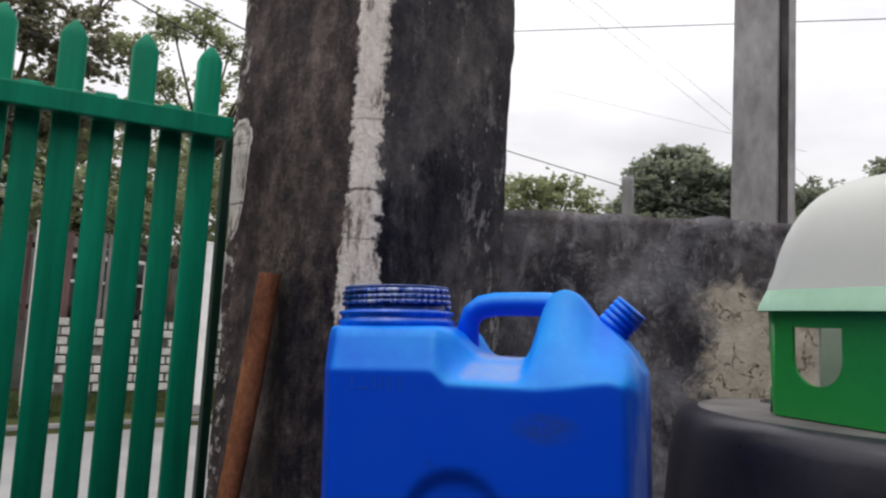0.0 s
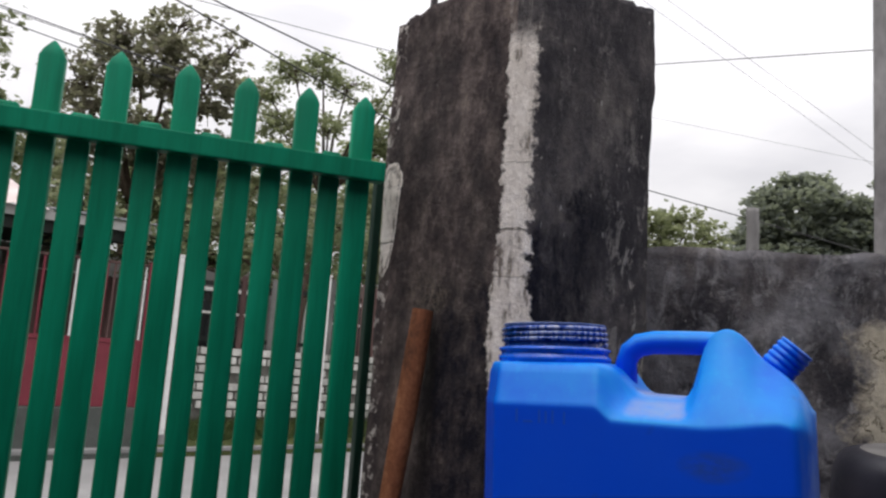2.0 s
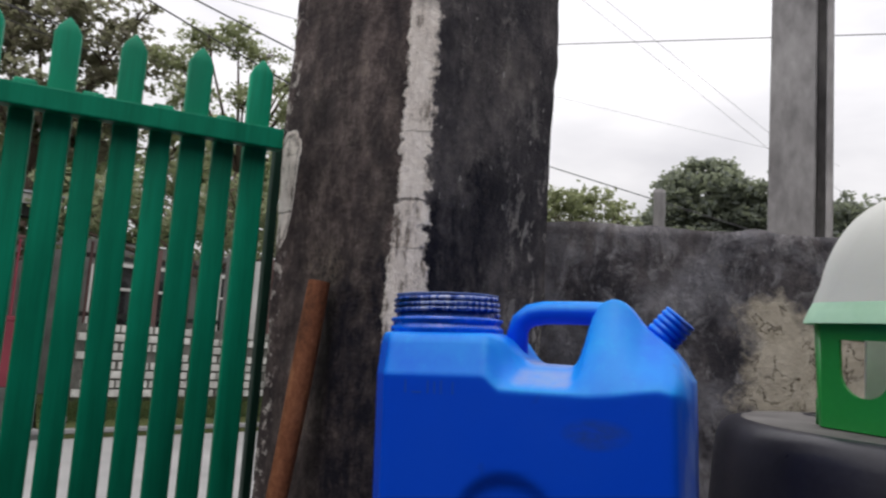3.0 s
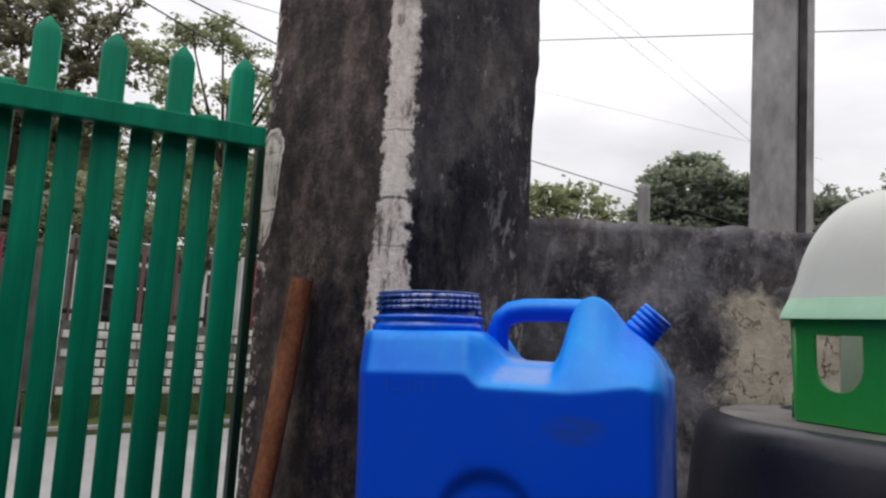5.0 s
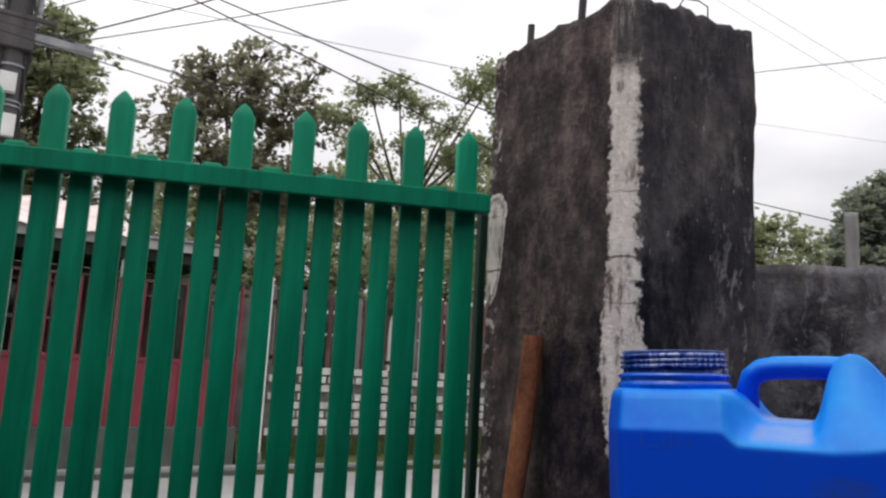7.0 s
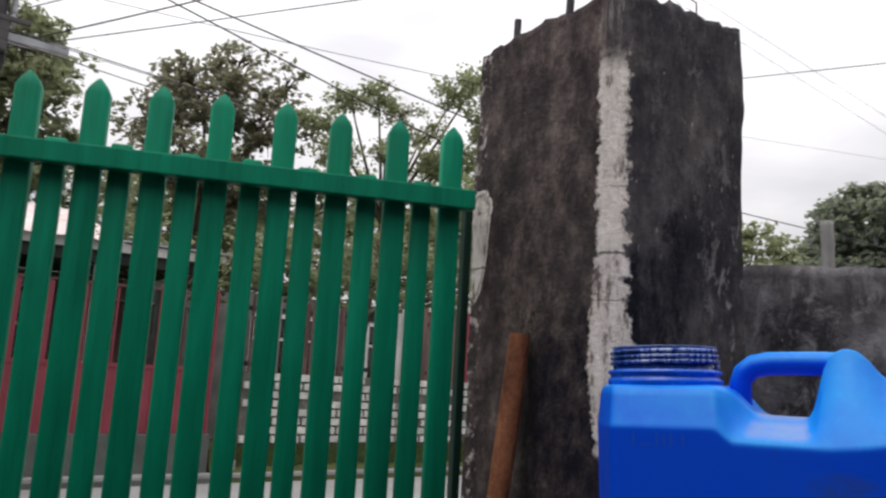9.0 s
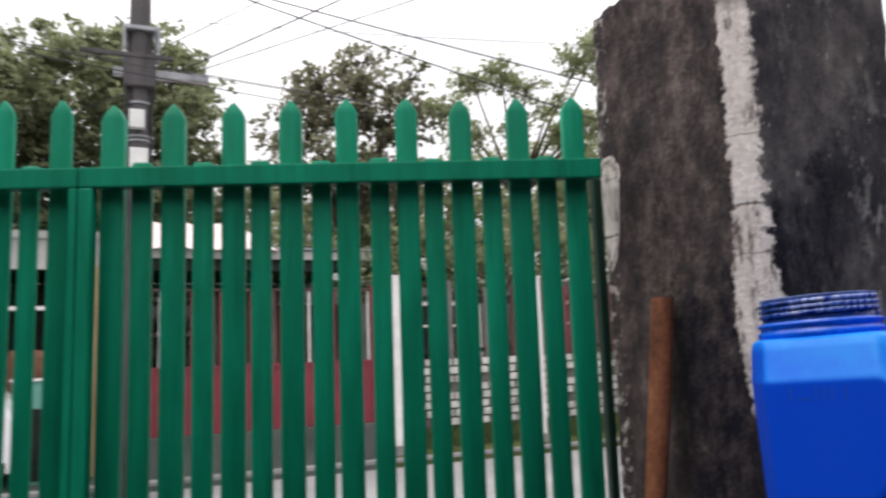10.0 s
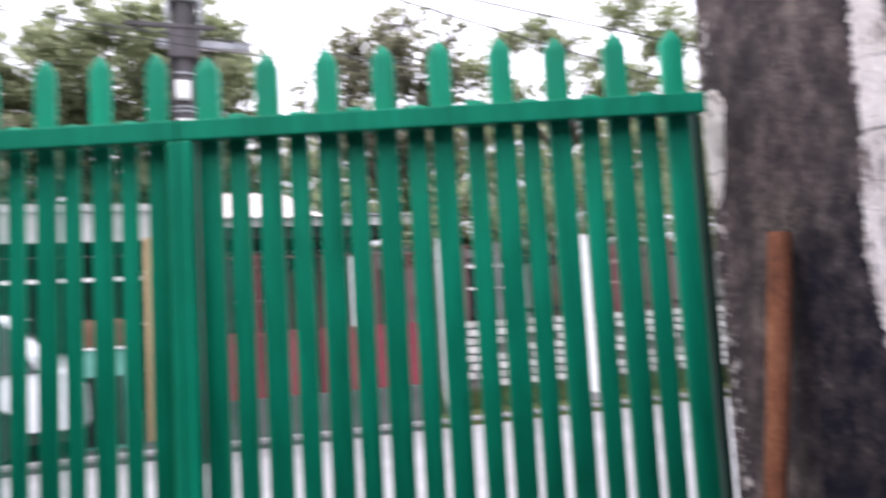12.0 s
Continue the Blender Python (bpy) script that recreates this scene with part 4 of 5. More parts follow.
def board_fence(y0, y1, x, z0, z1):
    top = thing("board_fence", "rusty red-brown upright board fence above the block wall", "fence")
    r = random.Random(8)
    y = y0
    while y < y1:
        w = r.uniform(0.03, 0.12)
        if r.random() > 0.22:
            part("board", slab(x - 0.02 + r.uniform(-0.01, 0.01), x + r.uniform(-0.01, 0.01), y, y + w, z0, z1 + r.uniform(-0.10, 0.06), 0.003), r.choice((M_BOARD, M_BOARD, M_BOARD, M_RED, M_SHADE, M_PALE)), top)
        y += w + r.uniform(0.008, 0.05)
    for z in (z0 + 0.14, z1 - 0.24):
        part("rail", slab(x - 0.07, x - 0.035, y0, y1, z, z + 0.06), M_DARK, top)


board_fence(2.5, 11.0, -9.12, 1.30, 2.42)


def red_gate():
    top = thing("street_gate", "red sheet steel street gate with barred upper half", "gate")
    r = random.Random(3)
    x = -8.97
    for y0, y1 in ((-0.52, 0.18), (0.20, 0.88), (0.93, 1.60), (1.62, 2.30)):
        part("sheet", slab(x - 0.015, x, y0, y1, 0.58, 1.34, 0.004), M_RED, top)
        part("rail", slab(x - 0.03, x + 0.012, y0, y1, 1.34, 1.39, 0.004), M_RED, top)
        part("rail", slab(x - 0.03, x + 0.012, y0, y1, 2.30, 2.33, 0.004), M_BOARD, top)
        for y, h in ((y0 + 0.015, 1.39), (y1 - 0.015, 2.36)):
            part("post", slab(x - 0.03, x + 0.014, y - 0.015, y + 0.015, 0.52, h, 0.004), M_RED, top)
        for k in range(7):
            y = y0 + (y1 - y0) * (k + 0.7) / 7.4
            w = r.choice((0.008, 0.010, 0.012, 0.030))
            part("bar", slab(x - 0.02, x, y - w, y + w, 1.39, 2.30), r.choice((M_RED, M_BOARD, M_DARK, M_WHITE if w < 0.02 else M_RED)), top)


red_gate()


def street_house():
    """The open-fronted house behind the red gate."""
    top = thing("street_house", "low open-fronted house with pale walls and faded pink roof", "house")
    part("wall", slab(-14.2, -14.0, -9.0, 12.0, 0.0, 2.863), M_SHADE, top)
    # slab added to throw the porch into shade
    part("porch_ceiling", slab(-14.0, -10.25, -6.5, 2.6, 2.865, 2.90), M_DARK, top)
    part("inner_screen", slab(-11.6, -11.55, 0.75, 2.6, 0.06, 2.3, 0.01), M_BOARD, top, "brown inner screen wall")
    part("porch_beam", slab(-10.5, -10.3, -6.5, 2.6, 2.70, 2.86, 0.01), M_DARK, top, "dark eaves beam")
    part("fascia", slab(-10.28, -10.24, -6.6, -0.95, 2.70, 3.10, 0.006), M_PALE, top, "pale fascia board")
    part("fascia", slab(-10.28, -10.24, -0.945, 2.75, 2.865, 3.00, 0.006), M_PALE, top, "pale fascia board")
    bm = slab(-13.6, -10.2, 1.32, 2.9, 0.0, 0.03)
    for v in bm.verts:
        v.co.z += 3.01 - (v.co.x + 10.2) * 0.12
    part("roof", bm, M_STEEL, top, "low grey metal roof sheet")
    for y, w, m in ((1.05, 0.10, M_PALE), (-3.6, 0.12, M_PALE)):
        part("porch_post", slab(-10.45, -10.35, y - w / 2, y + w / 2, 0.0, 2.70, 0.006), m, top)
    part("porch_post", slab(-10.15, -10.03, -1.18, -1.02, 0.0, 2.72, 0.008), M_OCHRE, top, "ochre timber post")
    bm = bmesh.new()
    # corrugated roof sheets
    for k in range(16):
        y = -1.0 + 2.28 * k / 16
        a = [Vector((-10.15, y, 2.98)), Vector((-14.4, y, 4.05))]
        b = [Vector((-10.15, y + 2.28 / 16, 2.98)), Vector((-14.4, y + 2.28 / 16, 4.05))]
        up = Vector((0, 0, 0.03 if k % 2 else 0.0))
        dn = Vector((0, 0, 0.0 if k % 2 else 0.03))
        v = [bm.verts.new(p) for p in (a[0] + up, b[0] + dn, b[1] + dn, a[1] + up)]
        bm.faces.new(v)
    part("roof", bm, M_ROOF, top, "faded pink corrugated roof")
    part("roof", slab(-14.4, -10.2, -6.8, -1.05, 3.10, 3.20), M_PALE, top)
    # dark openings with white frames in the house wall
    for y0, y1, z0, z1 in ((-6.0, -3.9, 0.1, 2.5), (-3.2, -1.3, 0.1, 2.5), (1.6, 3.0, 0.9, 2.4), (4.6, 6.2, 0.9, 2.4), (7.2, 8.6, 0.9, 2.4)):
        win = part("window", slab(-13.99, -13.97, y0, y1, z0, z1), M_GLASS, top)
        for a, b, c, d in ((y0 - 0.06, y0, z0, z1), (y1, y1 + 0.06, z0, z1), (y0, y1, z1, z1 + 0.07), (y0, y1, (z0 + z1) / 2 + 0.3, (z0 + z1) / 2 + 0.35)):
            part("window_frame", slab(-13.99, -13.93, a, b, c, d, 0.005), M_WHITE, win)
    win = part("window", slab(-13.99, -13.97, -0.45, 0.75, 1.30, 2.55), M_GLASS, top)
    for a, b in ((-0.50, -0.42), (-0.05, 0.02), (0.35, 0.42), (0.74, 0.82)):
        part("window_frame", slab(-13.965, -13.93, a, b, 1.3, 2.55, 0.005), M_WHITE, win)
    for z in (1.28, 1.90, 2.54):
        part("window_frame", slab(-13.925, -13.905, -0.50, 0.82, z, z + 0.06, 0.005), M_WHITE, win)
    return top


street_house()


def carport():
    """The dark open bay beside the house, with its low things."""
    # near-black sheet stands in for the shade inside the bay
    tagged(part("carport_back", slab(-12.2, -12.0, -8.6, -1.3, 0.0, 2.66), M_DARK), "dark back of an open carport, its shade put into the colour", "wall", kind="structure")
    bar = part("crossbar", slab(-10.12, -10.06, -6.0, -1.2, 2.16, 2.21, 0.004), M_WHITE)
    tagged(bar, "thin white crossbar across the open bay", "bar")
    tagged(part("tarpaulin", rough_box(-10.5, -10.3, -2.1, -1.45, 0.0, 1.66, 0.09, 0.03, 6.0, 0.04), M_BROWN, smooth=True), "brown cloth heap under the carport", "tarpaulin")
    cab = thing("cabinet", "teal painted cabinet standing under the carport", "cabinet")
    part("body", slab(-10.05, -9.75, -1.98, -1.42, 0.0, 1.28, 0.01), M_TEAL, cab)
    part("top", slab(-10.08, -9.72, -2.0, -1.40, 1.28, 1.31, 0.005), M_WHITE, cab)
    part("door", slab(-9.745, -9.73, -1.95, -1.45, 0.10, 0.95, 0.004), M_DARK, cab, "dark lower door")


carport()


def street_sign():
    top = thing("street_sign", "narrow pale blue notice board on a steel post", "sign", Matrix.Translation((-8.95, -0.665, 0)))
    part("post", tube(bmesh.new(), [(0, 0, 0), (0, 0, 3.0)], 0.028, 10), M_STEEL, top)
    part("board", slab(0.03, 0.045, -0.10, 0.10, 1.86, 2.34, 0.004), M_SIGN, top)
    for z, w in ((2.25, 0.14), (2.18, 0.12), (2.10, 0.15), (2.03, 0.10), (1.96, 0.13)):
        part("text_bar", slab(0.0455, 0.048, -w / 2, w / 2, z - 0.014, z + 0.014), M_BLUE, top)
    part("upper_plate", slab(0.03, 0.045, -0.09, 0.09, 2.52, 2.78, 0.004), M_SIGN, top)
    part("marker", slab(0.03, 0.05, -0.05, 0.05, 1.05, 1.48, 0.004), M_YELLOW, top, "yellow painted marker plate")


street_sign()


# verge in front of the block wall and the driveway before the red gate
def bank(name, y0, y1, z_top, material, label, steps=40):
    bm = bmesh.new()
    loops = []
    for i in range(steps + 1):
        y = y0 + (y1 - y0) * i / steps
        w = 0.03 * noise.noise(Vector((y * 2, 0, 0)))
        loops.append([Vector((ROAD_FAR, y, -0.02)), Vector((ROAD_FAR - 0.005, y, 0.05)), Vector((ROAD_FAR - 0.17, y, z_top * 0.5 + w)), Vector((LINE_FAR + 0.02, y, z_top + w)), Vector((LINE_FAR - 0.1, y, z_top)), Vector((LINE_FAR - 0.1, y, -0.02))])
    rings(bm, loops)
    return tagged(part(name, bm, material), label, name.split("_")[-1], kind="structure")


bank("grass_verge", 2.36, 30, 0.40, M_SOIL, "steep grassy verge along the street")
tagged(part("driveway", slab(-14.0, ROAD_FAR, -9.0, 2.355, -0.015, 0.06), M_APRON), "grey cement driveway apron", "pavement", kind="structure")
tagged(part("kerb", slab(ROAD_FAR - 0.16, ROAD_FAR - 0.002, -9.0, 30.0, 0.061, 0.115, 0.012), M_ROAD), "low pale concrete kerb along the street", "kerb", kind="structure")
tagged(part("gate_plinth", slab(-9.06, -8.90, -0.56, 2.33, 0.06, 0.575, 0.01), M_APRON), "grey cement plinth under the red gate", "plinth", kind="structure")


def grass(y0, y1):
    r = random.Random(12)
    verts, faces = [], []
    for _ in range(9000):
        y, f = r.uniform(y0, y1), r.random()
        x = ROAD_FAR - 0.15 - f * 0.10
        z = 0.14 + (0.25 * f)
        h, a = r.uniform(0.04, 0.15), r.uniform(0, 6.3)
        dx, dy, w = math.cos(a) * 0.4 * h, math.sin(a) * 0.4 * h, 0.007
        i = len(verts)
        verts += [(x, y - w, z), (x, y + w, z), (x + dx + 0.03, y + dy, z + h)]
        faces.append((i, i + 1, i + 2))
    me = bpy.data.meshes.new("grass")
    me.from_pydata(verts, [], faces)
    me.materials.append(M_GRASS)
    tagged(new("grass", me), "rough green grass on the verge", "grass", kind="stuff")


grass(2.4, 12.0)


# ---- parked van ----
def parked_car():
    at = Matrix.Translation((-9.9, -3.55, 0))
    top = thing("parked_car", "white car parked across the street with dark windows", "car", at)
    # side profile, nose towards +y
    prof = [(-2.3, 0.32), (-2.35, 0.8), (-2.25, 1.15), (-1.95, 1.76), (-1.5, 1.86), (0.4, 1.85), (0.92, 1.74), (1.40, 1.20), (1.58, 1.06), (1.70, 0.86), (1.73, 0.45), (1.66, 0.30)]
    loops = []
    for x, k in ((-0.85, 0.90), (-0.83, 0.97), (-0.78, 1.0), (0.0, 1.0), (0.78, 1.0), (0.83, 0.97), (0.85, 0.90)):
        loops.append([Vector((x * (0.90 if z > 1.2 else 1.0), y * (1 - (1 - k) * 0.25), 0.3 + (z - 0.3) * (1 - (1 - k) * 0.35))) for y, z in prof])
    part("body", rings(bmesh.new(), loops), M_CAR, top)
    for y0, y1, y2, y3 in ((-1.95, -1.05, -1.75, -1.05), (-0.97, -0.16, -0.97, -0.16), (0.12, 1.26, 0.12, 0.88)):
        bm = bmesh.new()
        loop = [Vector((0, y0, 1.08)), Vector((0, y1, 1.08)), Vector((0, y3, 1.69)), Vector((0, y2, 1.69))]
        rings(bm, [[p + Vector((0.846 - 0.07 * (p.z - 1.1) / 0.56, 0, 0)) for p in loop], [p + Vector((0.862 - 0.07 * (p.z - 1.1) / 0.56, 0, 0)) for p in loop]])
        part("side_window", bm, M_GLASS, top)
    bm = bmesh.new()
    loop = [Vector((-0.68, 1.37, 1.235)), Vector((0.68, 1.37, 1.235)), Vector((0.60, 0.98, 1.675)), Vector((-0.60, 0.98, 1.675))]
    rings(bm, [loop, [p + Vector((0, 0.02, 0.03)) for p in loop]])
    part("windscreen", bm, M_GLASS, top)
    for y in (-1.45, 0.62):
        for x in (-0.74, 0.74):
            m = Matrix.Translation((x, y, 0.39)) @ pose(0, 0, 0, 0, 90, 0)
            w = part("wheel", lathe([(0.19, -0.09), (0.31, -0.095), (0.33, -0.07), (0.33, 0.07), (0.31, 0.095), (0.19, 0.09)], 28, m), M_TYRE, top)
            part("rim", lathe([(0.19, -0.08), (0.19, 0.098), (0.15, 0.085), (0.05, 0.10)], 20, m), M_RIM, w)
            part("wheel_arch", lathe([(0.41, -0.02), (0.41, 0.02), (0.34, 0.02)], 28, Matrix.Translation((x * 1.147, y, 0.40)) @ pose(0, 0, 0, 0, 90, 0)), M_DARK, top)
    part("sill", slab(0.80, 0.855, -2.2, 1.62, 0.28, 0.42, 0.01), M_DARK, top)
    for y in (-0.80, 0.12):
        part("door_handle", slab(0.852, 0.872, y, y + 0.14, 0.98, 1.01, 0.004), M_DARK, top)
    part("headlight", slab(0.60, 0.80, 1.60, 1.715, 0.72, 0.88, 0.02), M_SIGN, top)


parked_car()


# ---- utility pole and wires ----
def utility_pole():
    at = bearing(0.12, 0, 9.0)
    top = thing("utility_pole", "dark utility pole with cross-arm, cables and pale meter boxes", "pole", Matrix.Translation((at.x, at.y, 0)))
    part("shaft", tube(bmesh.new(), [(0, 0, 0), (0, 0, 2.5), (0, 0, 5.0), (0, 0, 8.0)], [0.145, 0.13, 0.115, 0.10], 16), M_POLE, top, smooth=True)
    part("cross_arm", slab(-0.05, 0.06, -0.28, 0.76, 4.70, 4.79, 0.01), M_STEEL, top)
    part("cross_arm", slab(0.12, 0.17, -0.62, 0.36, 4.88, 4.93, 0.008), M_POLE, top)
    part("bracket", slab(-0.16, 0.16, -0.17, 0.17, 4.55, 4.90, 0.02), M_POLE, top)
    part("bracket", slab(-0.15, 0.15, -0.16, 0.16, 5.22, 5.27, 0.01), M_STEEL, top)
    part("meter_box", slab(0.12, 0.22, -0.10, 0.06, 4.05, 4.26, 0.01), M_WHITE, top)
    part("meter_box", slab(0.12, 0.22, -0.09, 0.10, 3.58, 3.82, 0.01), M_WHITE, top)
    for z in (3.92, 3.97, 4.36):
        part("strap", lathe([(0.132, z), (0.138, z + 0.004), (0.138, z + 0.022), (0.132, z + 0.026)], 16), M_STEEL, top)
    r = random.Random(2)
    for k in range(5):
        a = r.uniform(-1.2, 1.4)
        pts = []
        for i in range(9):
            z = 3.1 + 2.2 * i / 8
            w = 0.14 + 0.03 * math.sin(i * 1.3 + k)
            pts.append((w * math.cos(a + 0.12 * math.sin(i + k)), w * math.sin(a + 0.12 * math.sin(i + k)), z))
        part("cable", tube(bmesh.new(), pts, 0.012, 6), M_CABLE, top)
    for y in (-0.16, 0.19):
        part("insulator", lathe([(0.02, 0), (0.035, 0.02), (0.035, 0.10), (0.02, 0.13), (0.03, 0.16), (0.03, 0.42), (0.015, 0.44)], 10, Matrix.Translation((0.02, y, 4.88))), M_STEEL, top)


utility_pole()


def wire(a, b, radius=0.011, sag=0.05):
    """An overhead wire between two bearings, carried on past both, hanging a little."""
    p, q = bearing(*a), bearing(*b)
    d = q - p
    p, q = p - d * 0.55, q + d * 0.55
    pts = []
    for i in range(21):
        f = i / 20
        s = (f - 0.26) * (0.74 - f) * 4
        pts.append(p + (q - p) * f - Vector((0, 0, sag * s)))
    tagged(part("overhead_wire", tube(bmesh.new(), pts, radius, 5), M_CABLE), "thin dark overhead wire against the sky", "wire", "overhead wires")


wire((51.4, 0.4065, 2.83), (77.6, 0.3895, 2.72), 0.0018, 0.0)
wire((51.5, 0.240, 5.08), (67.7, 0.153, 5.08), 0.0034, 0.0)
wire((57.0, 0.425, 20), (68.3, 0.250, 24), 0.0054, 0.0)
wire((58.6, 0.425, 20), (69.5, 0.250, 24), 0.0054, 0.0)
wire((53.0, 0.330, 22), (66.0, 0.270, 24), 0.0041, 0.0)
wire((2.1, 0.506, 9), (31.2, 0.371, 9.5), 0.0102)
wire((5.6, 0.490, 9), (31.7, 0.321, 9.5), 0.0102)
wire((4.5, 0.388, 9), (16.9, 0.504, 8), 0.0095, 0.02)
wire((5.0, 0.380, 9), (24.8, 0.509, 8), 0.0068, 0.02)
wire((5.0, 0.438, 9), (11.4, 0.509, 8), 0.0068, 0.02)
wire((4.9, 0.353, 9), (20.0, 0.310, 12), 0.0068, 0.02)
wire((5.0, 0.366, 9), (21.0, 0.325, 12), 0.0048, 0.02)
wire((12.0, 0.440, 14), (32.6, 0.408, 14), 0.0068, 0.08)
wire((3.0, 0.372, 9), (-14.0, 0.385, 12), 0.0068, 0.02)


# ---- trees ----
def tree(name, label, base, clumps, leaves, leaf_size, material, trunk=0.16, seed=1, spread=0.30, limbs=7, flat=0.75, ragged=0.40, gaps=-0.22):
    """A tapered trunk with limbs to every clump, and a crown of many small leaves gathered in sprays.
    clumps: centre and radii of the crown's masses."""
    r = random.Random(seed)
    top = thing(name, label, "tree" if "shrub" not in name else "shrub")
    base = Vector(base)
    lowest = min((c for c, _ in clumps), key=lambda c: c.z)
    mean = sum((c for c, _ in clumps), Vector()) / len(clumps)
    fork = Vector((base.x * 0.5 + mean.x * 0.5, base.y * 0.5 + mean.y * 0.5, base.z + (lowest.z - base.z) * 0.78))
    bm = bmesh.new()
    tube(bm, [base, base.lerp(fork, 0.35) + Vector((0.04, -0.05, 0)) * trunk * 6, base.lerp(fork, 0.7), fork], [trunk * 1.25, trunk, trunk * 0.88, trunk * 0.75], 10)
    sprays = []
    total = sum(v.x * v.y * v.z for _, v in clumps)
    for c, v in clumps:
        start = fork
        tube(bm, [start, start.lerp(c, 0.5) + Vector((r.uniform(-.1, .1), r.uniform(-.1, .1), 0.08)) * v.x, c], [trunk * 0.55, trunk * 0.36, trunk * 0.16], 7)
        for _ in range(limbs):
            d = Vector((r.gauss(0, 1), r.gauss(0, 1), r.gauss(0.2, 0.8))).normalized()
            e = c + Vector((d.x * v.x, d.y * v.y, d.z * v.z)) * r.uniform(0.6, 1.0)
            m = c.lerp(e, 0.5) + Vector((0, 0, 0.06 * v.z))
            tube(bm, [c.lerp(start, 0.15 * r.random()), m, e], [trunk * 0.16, trunk * 0.10, trunk * 0.04], 5)
        for _ in range(max(12, int(leaves / 26 * v.x * v.y * v.z / total))):
            d = Vector((r.gauss(0, 1), r.gauss(0, 1), r.gauss(0, 1))).normalized()
            k = r.uniform(0.15, 1.0) ** 0.5 * (1 + ragged * noise.noise(d * 2.6 + c))
            p = c + Vector((d.x * v.x, d.y * v.y, d.z * v.z)) * k
            if noise.noise(p * (1.6 / spread) * 0.5) > gaps:
                sprays.append((p, d, v))
    part("trunk", bm, M_BARK, top, smooth=True)
    verts, faces = [], []
    for p, d, v in sprays:
        size = spread * r.uniform(0.6, 1.25)
        for _ in range(26):
            q = p + Vector((r.uniform(-0.62, 0.62), r.uniform(-0.62, 0.62), r.gauss(-0.05, 0.26))) * size
            a = Vector((r.gauss(0, 1), r.gauss(0, 1), r.gauss(-0.1, 0.55))).normalized()
            b = a.cross(Vector((r.gauss(0, flat), r.gauss(0, flat), 1))).normalized()
            s = leaf_size * r.uniform(0.65, 1.3)
            w = s * 0.30
            i = len(verts)
            up = a.cross(b) * (s * 0.08)
            verts += [q - a * s * 0.5, q - b * w + up, q + a * s * 0.5, q + b * w + up]
            faces += [(i, i + 1, i + 2, i + 3)]
    me = bpy.data.meshes.new("crown")
    me.from_pydata([tuple(p) for p in verts], [], faces)
    me.materials.append(material)
    ob = new("crown", me)
    ob.parent = top
    return top


def clump(az, el, dist, rx, rz, ry=None):
    return (bearing(az, el, dist), Vector((rx, ry or rx, rz)))


def ground_at(az, dist):
    p = bearing(az, 0, dist)
    return (p.x, p.y, -0.05)


tree("broad_tree", "dense dark green tree behind the utility pole", ground_at(-3, 19), [clump(-9.0, 0.28, 18.5, 1.6, 1.6), clump(-4.5, 0.32, 19, 1.9, 1.8), clump(0.5, 0.355, 19, 1.6, 1.5), clump(2.8, 0.27, 18.5, 1.3, 1.8), clump(-1.0, 0.17, 19, 2.2, 1.3), clump(-8, 0.15, 19, 1.8, 1.2), clump(-13.0, 0.25, 18.5, 1.5, 1.7), clump(-6.8, 0.22, 19, 1.8, 1.6), clump(2.6, 0.345, 19, 1.2, 1.1), clump(4.4, 0.22, 18.8, 0.9, 1.3)], 46000, 0.18, M_LEAF_DARK, 0.22, 21, 0.38, 7, 0.75, 0.34, -0.6)
tree("bronze_tree", "open tree with dark bronze-green leaves across the street", ground_at(14.5, 17), [clump(10.6, 0.30, 16.5, 0.75, 0.6), clump(14.5, 0.34, 17, 1.15, 0.9), clump(19.2, 0.32, 17, 1.1, 0.9), clump(16.8, 0.395, 17, 0.8, 0.55), clump(12.4, 0.35, 17, 0.65, 0.5), clump(20.6, 0.37, 17, 0.5, 0.4), clump(13.0, 0.25, 16.5, 1.2, 0.6), clump(18.0, 0.23, 16.5, 1.2, 0.7)], 13500, 0.17, M_LEAF_RED, 0.13, 22, 0.34, 12, 0.75, 0.55, -0.10)
tree("feathery_tree", "tall light green tree with thin bare branches", ground_at(27, 16), [clump(23.4, 0.33, 15.5, 0.5, 0.26), clump(25.4, 0.362, 15.8, 0.6, 0.24), clump(27.6, 0.372, 16, 0.65, 0.26), clump(29.6, 0.352, 16, 0.55, 0.26), clump(31.4, 0.325, 15.8, 0.5, 0.26), clump(33.8, 0.385, 16, 0.55, 0.45), clump(35.6, 0.41, 16.2, 0.5, 0.4), clump(37.0, 0.345, 16, 0.75, 0.6), clump(24.6, 0.285, 15.3, 0.6, 0.3), clump(33.2, 0.285, 15.5, 0.8, 0.5), clump(28.4, 0.29, 15.4, 0.5, 0.22)], 13500, 0.105, M_LEAF_LIGHT, 0.085, 23, 0.28, 12, 0.75, 0.45, -0.16)
tree("roadside_tree", "forked tree with drooping dark leaves over the street", ground_at(-20.5, 10), [clump(-14.5, 0.47, 9.6, 0.65, 0.5), clump(-18.5, 0.50, 9.8, 0.8, 0.6), clump(-11.6, 0.50, 9.6, 0.5, 0.40), clump(-17.4, 0.40, 9.8, 0.45, 0.40), clump(-21.0, 0.40, 10, 0.7, 0.7), clump(-15.0, 0.58, 9.8, 0.9, 0.4), clump(-13.4, 0.40, 9.6, 0.30, 0.32), clump(-19.8, 0.33, 9.6, 0.5, 0.45), clump(-16.2, 0.33, 9.7, 0.22, 0.25)], 9500, 0.10, M_LEAF_DARK, 0.05, 24, 0.22, 5)
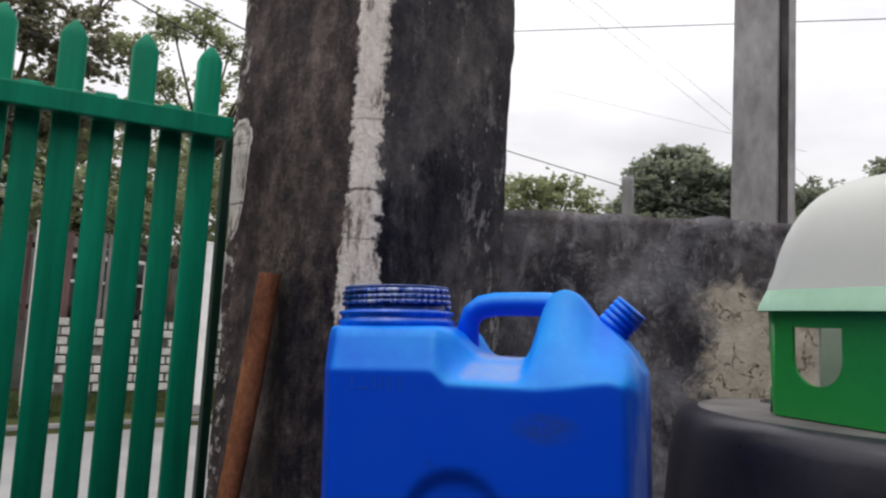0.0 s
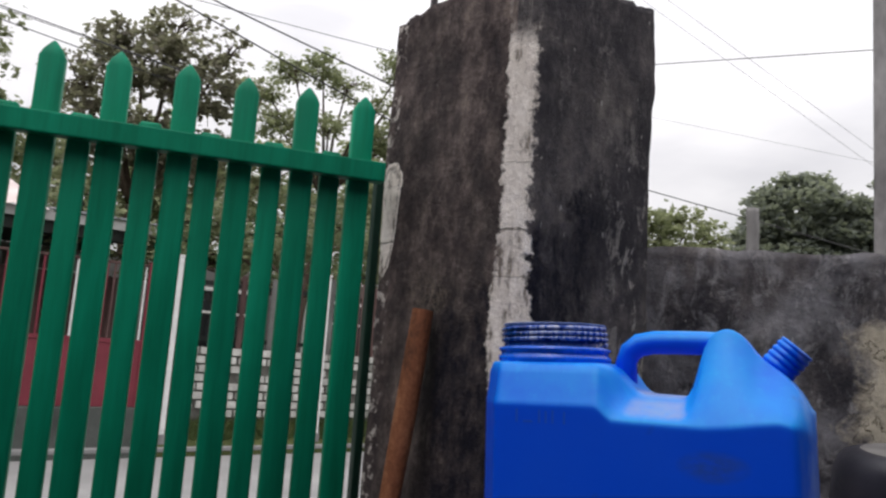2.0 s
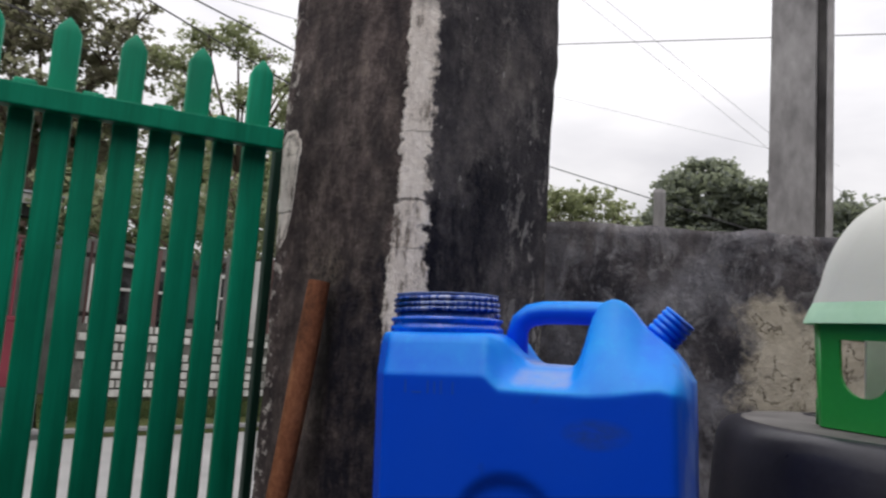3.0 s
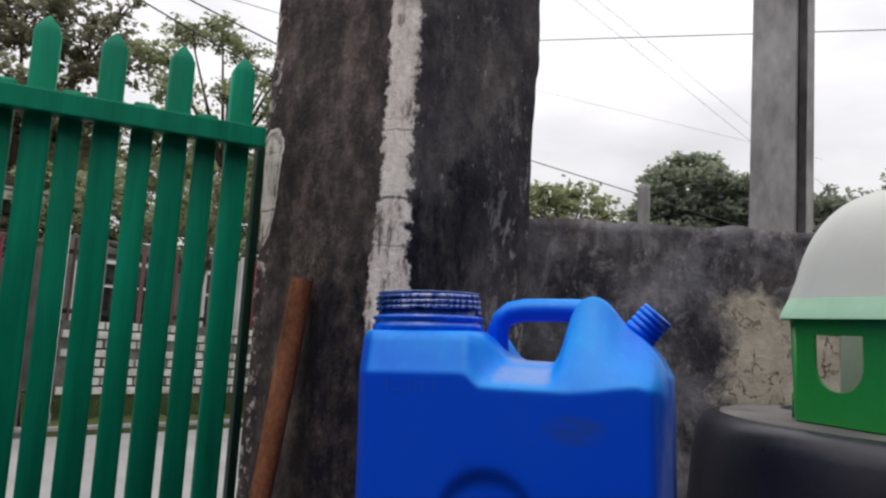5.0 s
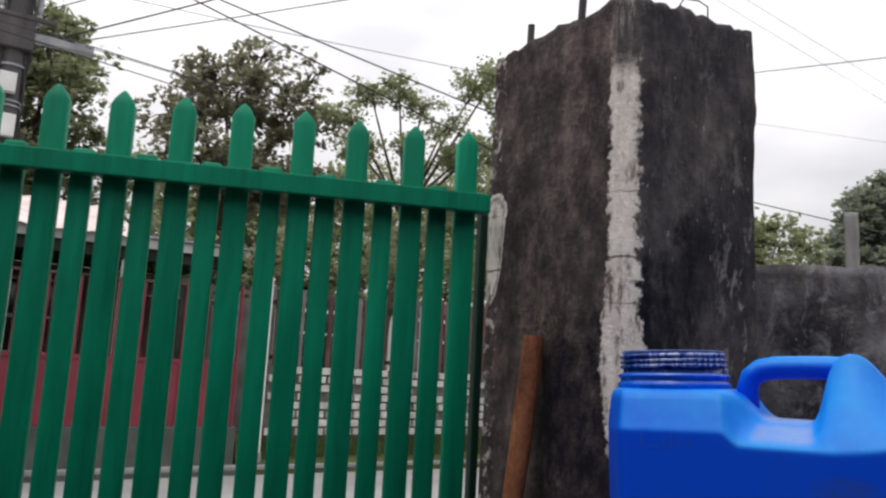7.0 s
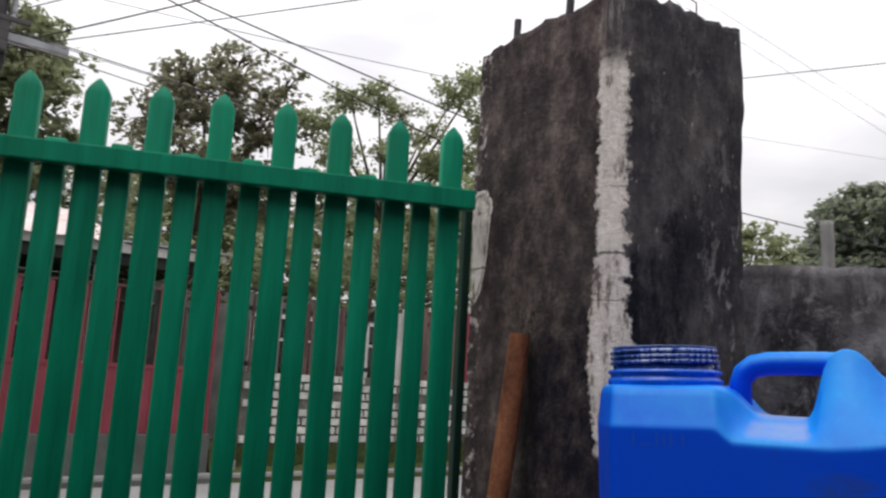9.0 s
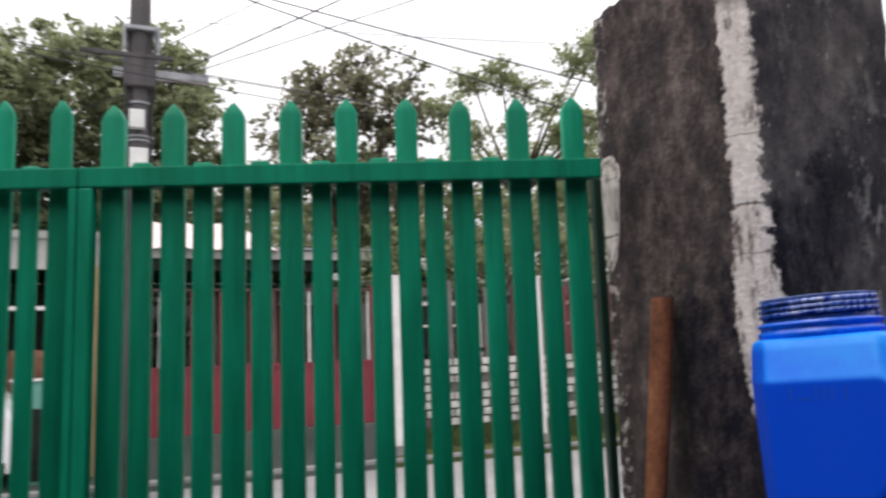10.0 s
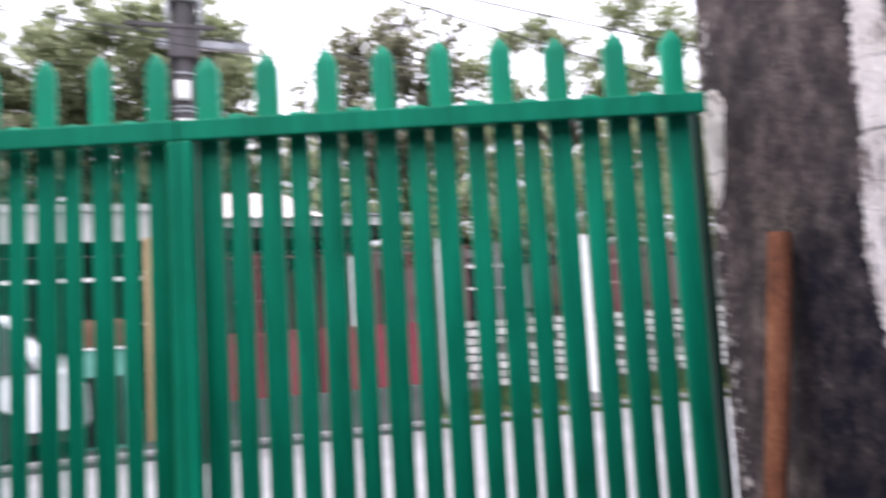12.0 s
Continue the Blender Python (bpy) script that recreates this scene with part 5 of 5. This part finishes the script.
tree("hedge_tree", "low mixed dark foliage behind the carport", ground_at(-17.5, 15), [clump(-14.0, 0.20, 15, 1.0, 0.8), clump(-18.0, 0.21, 15, 1.1, 0.8), clump(-22.0, 0.24, 15, 1.2, 1.0), clump(-12.0, 0.26, 16, 0.5, 0.8)], 7000, 0.14, M_LEAF_RED, 0.12, 25, 0.36)
tree("back_tree", "green foliage behind the low house", ground_at(20, 20), [clump(12.0, 0.14, 19, 2.2, 1.2), clump(20.0, 0.13, 19, 2.4, 1.2), clump(28.0, 0.14, 19, 2.4, 1.2), clump(36.0, 0.16, 19, 2.4, 1.4), clump(9.0, 0.20, 20, 1.8, 1.1), clump(16.0, 0.20, 20, 2.2, 1.2), clump(24.0, 0.215, 20, 2.2, 1.2), clump(32.0, 0.22, 20, 2.2, 1.2), clump(39.0, 0.22, 20, 2.2, 1.4)], 24000, 0.20, M_LEAF_LIGHT, 0.2, 26, 0.5, 7, 0.75, 0.30, -0.4)
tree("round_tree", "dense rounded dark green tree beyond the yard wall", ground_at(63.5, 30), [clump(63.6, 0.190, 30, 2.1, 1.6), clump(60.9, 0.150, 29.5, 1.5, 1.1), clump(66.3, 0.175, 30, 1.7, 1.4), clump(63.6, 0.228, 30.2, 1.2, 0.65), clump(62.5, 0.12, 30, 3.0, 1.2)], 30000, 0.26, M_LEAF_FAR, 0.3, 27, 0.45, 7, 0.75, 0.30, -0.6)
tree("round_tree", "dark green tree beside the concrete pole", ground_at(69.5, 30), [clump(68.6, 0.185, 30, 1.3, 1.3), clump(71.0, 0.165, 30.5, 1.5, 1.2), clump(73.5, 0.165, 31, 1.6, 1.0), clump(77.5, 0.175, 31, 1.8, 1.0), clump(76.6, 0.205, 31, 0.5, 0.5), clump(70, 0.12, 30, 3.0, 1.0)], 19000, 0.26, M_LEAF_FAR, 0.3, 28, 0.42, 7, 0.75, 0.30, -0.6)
tree("leafy_shrub", "light green feathery shrub just past the wall", ground_at(54.6, 5.2), [clump(53.0, 0.172, 5.1, 0.26, 0.16), clump(55.6, 0.185, 5.2, 0.22, 0.14), clump(57.4, 0.170, 5.2, 0.16, 0.10), clump(51.5, 0.185, 5.2, 0.18, 0.15), clump(55.0, 0.13, 5.2, 0.36, 0.16)], 4200, 0.046, M_LEAF_LIGHT, 0.018, 29, 0.10, 10, 0.75, 0.40, -0.5)
tree("garden_bush", "mixed green garden bushes behind the board fence", ground_at(28, 12), [clump(11.5, 0.13, 12.0, 0.55, 0.45), clump(15.5, 0.11, 11.8, 0.7, 0.6), clump(19.5, 0.14, 11.9, 0.7, 0.6), clump(24.0, 0.12, 12.2, 0.8, 0.6), clump(29.0, 0.14, 12.6, 0.9, 0.7), clump(34.0, 0.12, 13.2, 0.9, 0.7), clump(40.0, 0.13, 14.4, 1.1, 0.8)], 11000, 0.11, M_LEAF_DARK, 0.07, 31, 0.28)
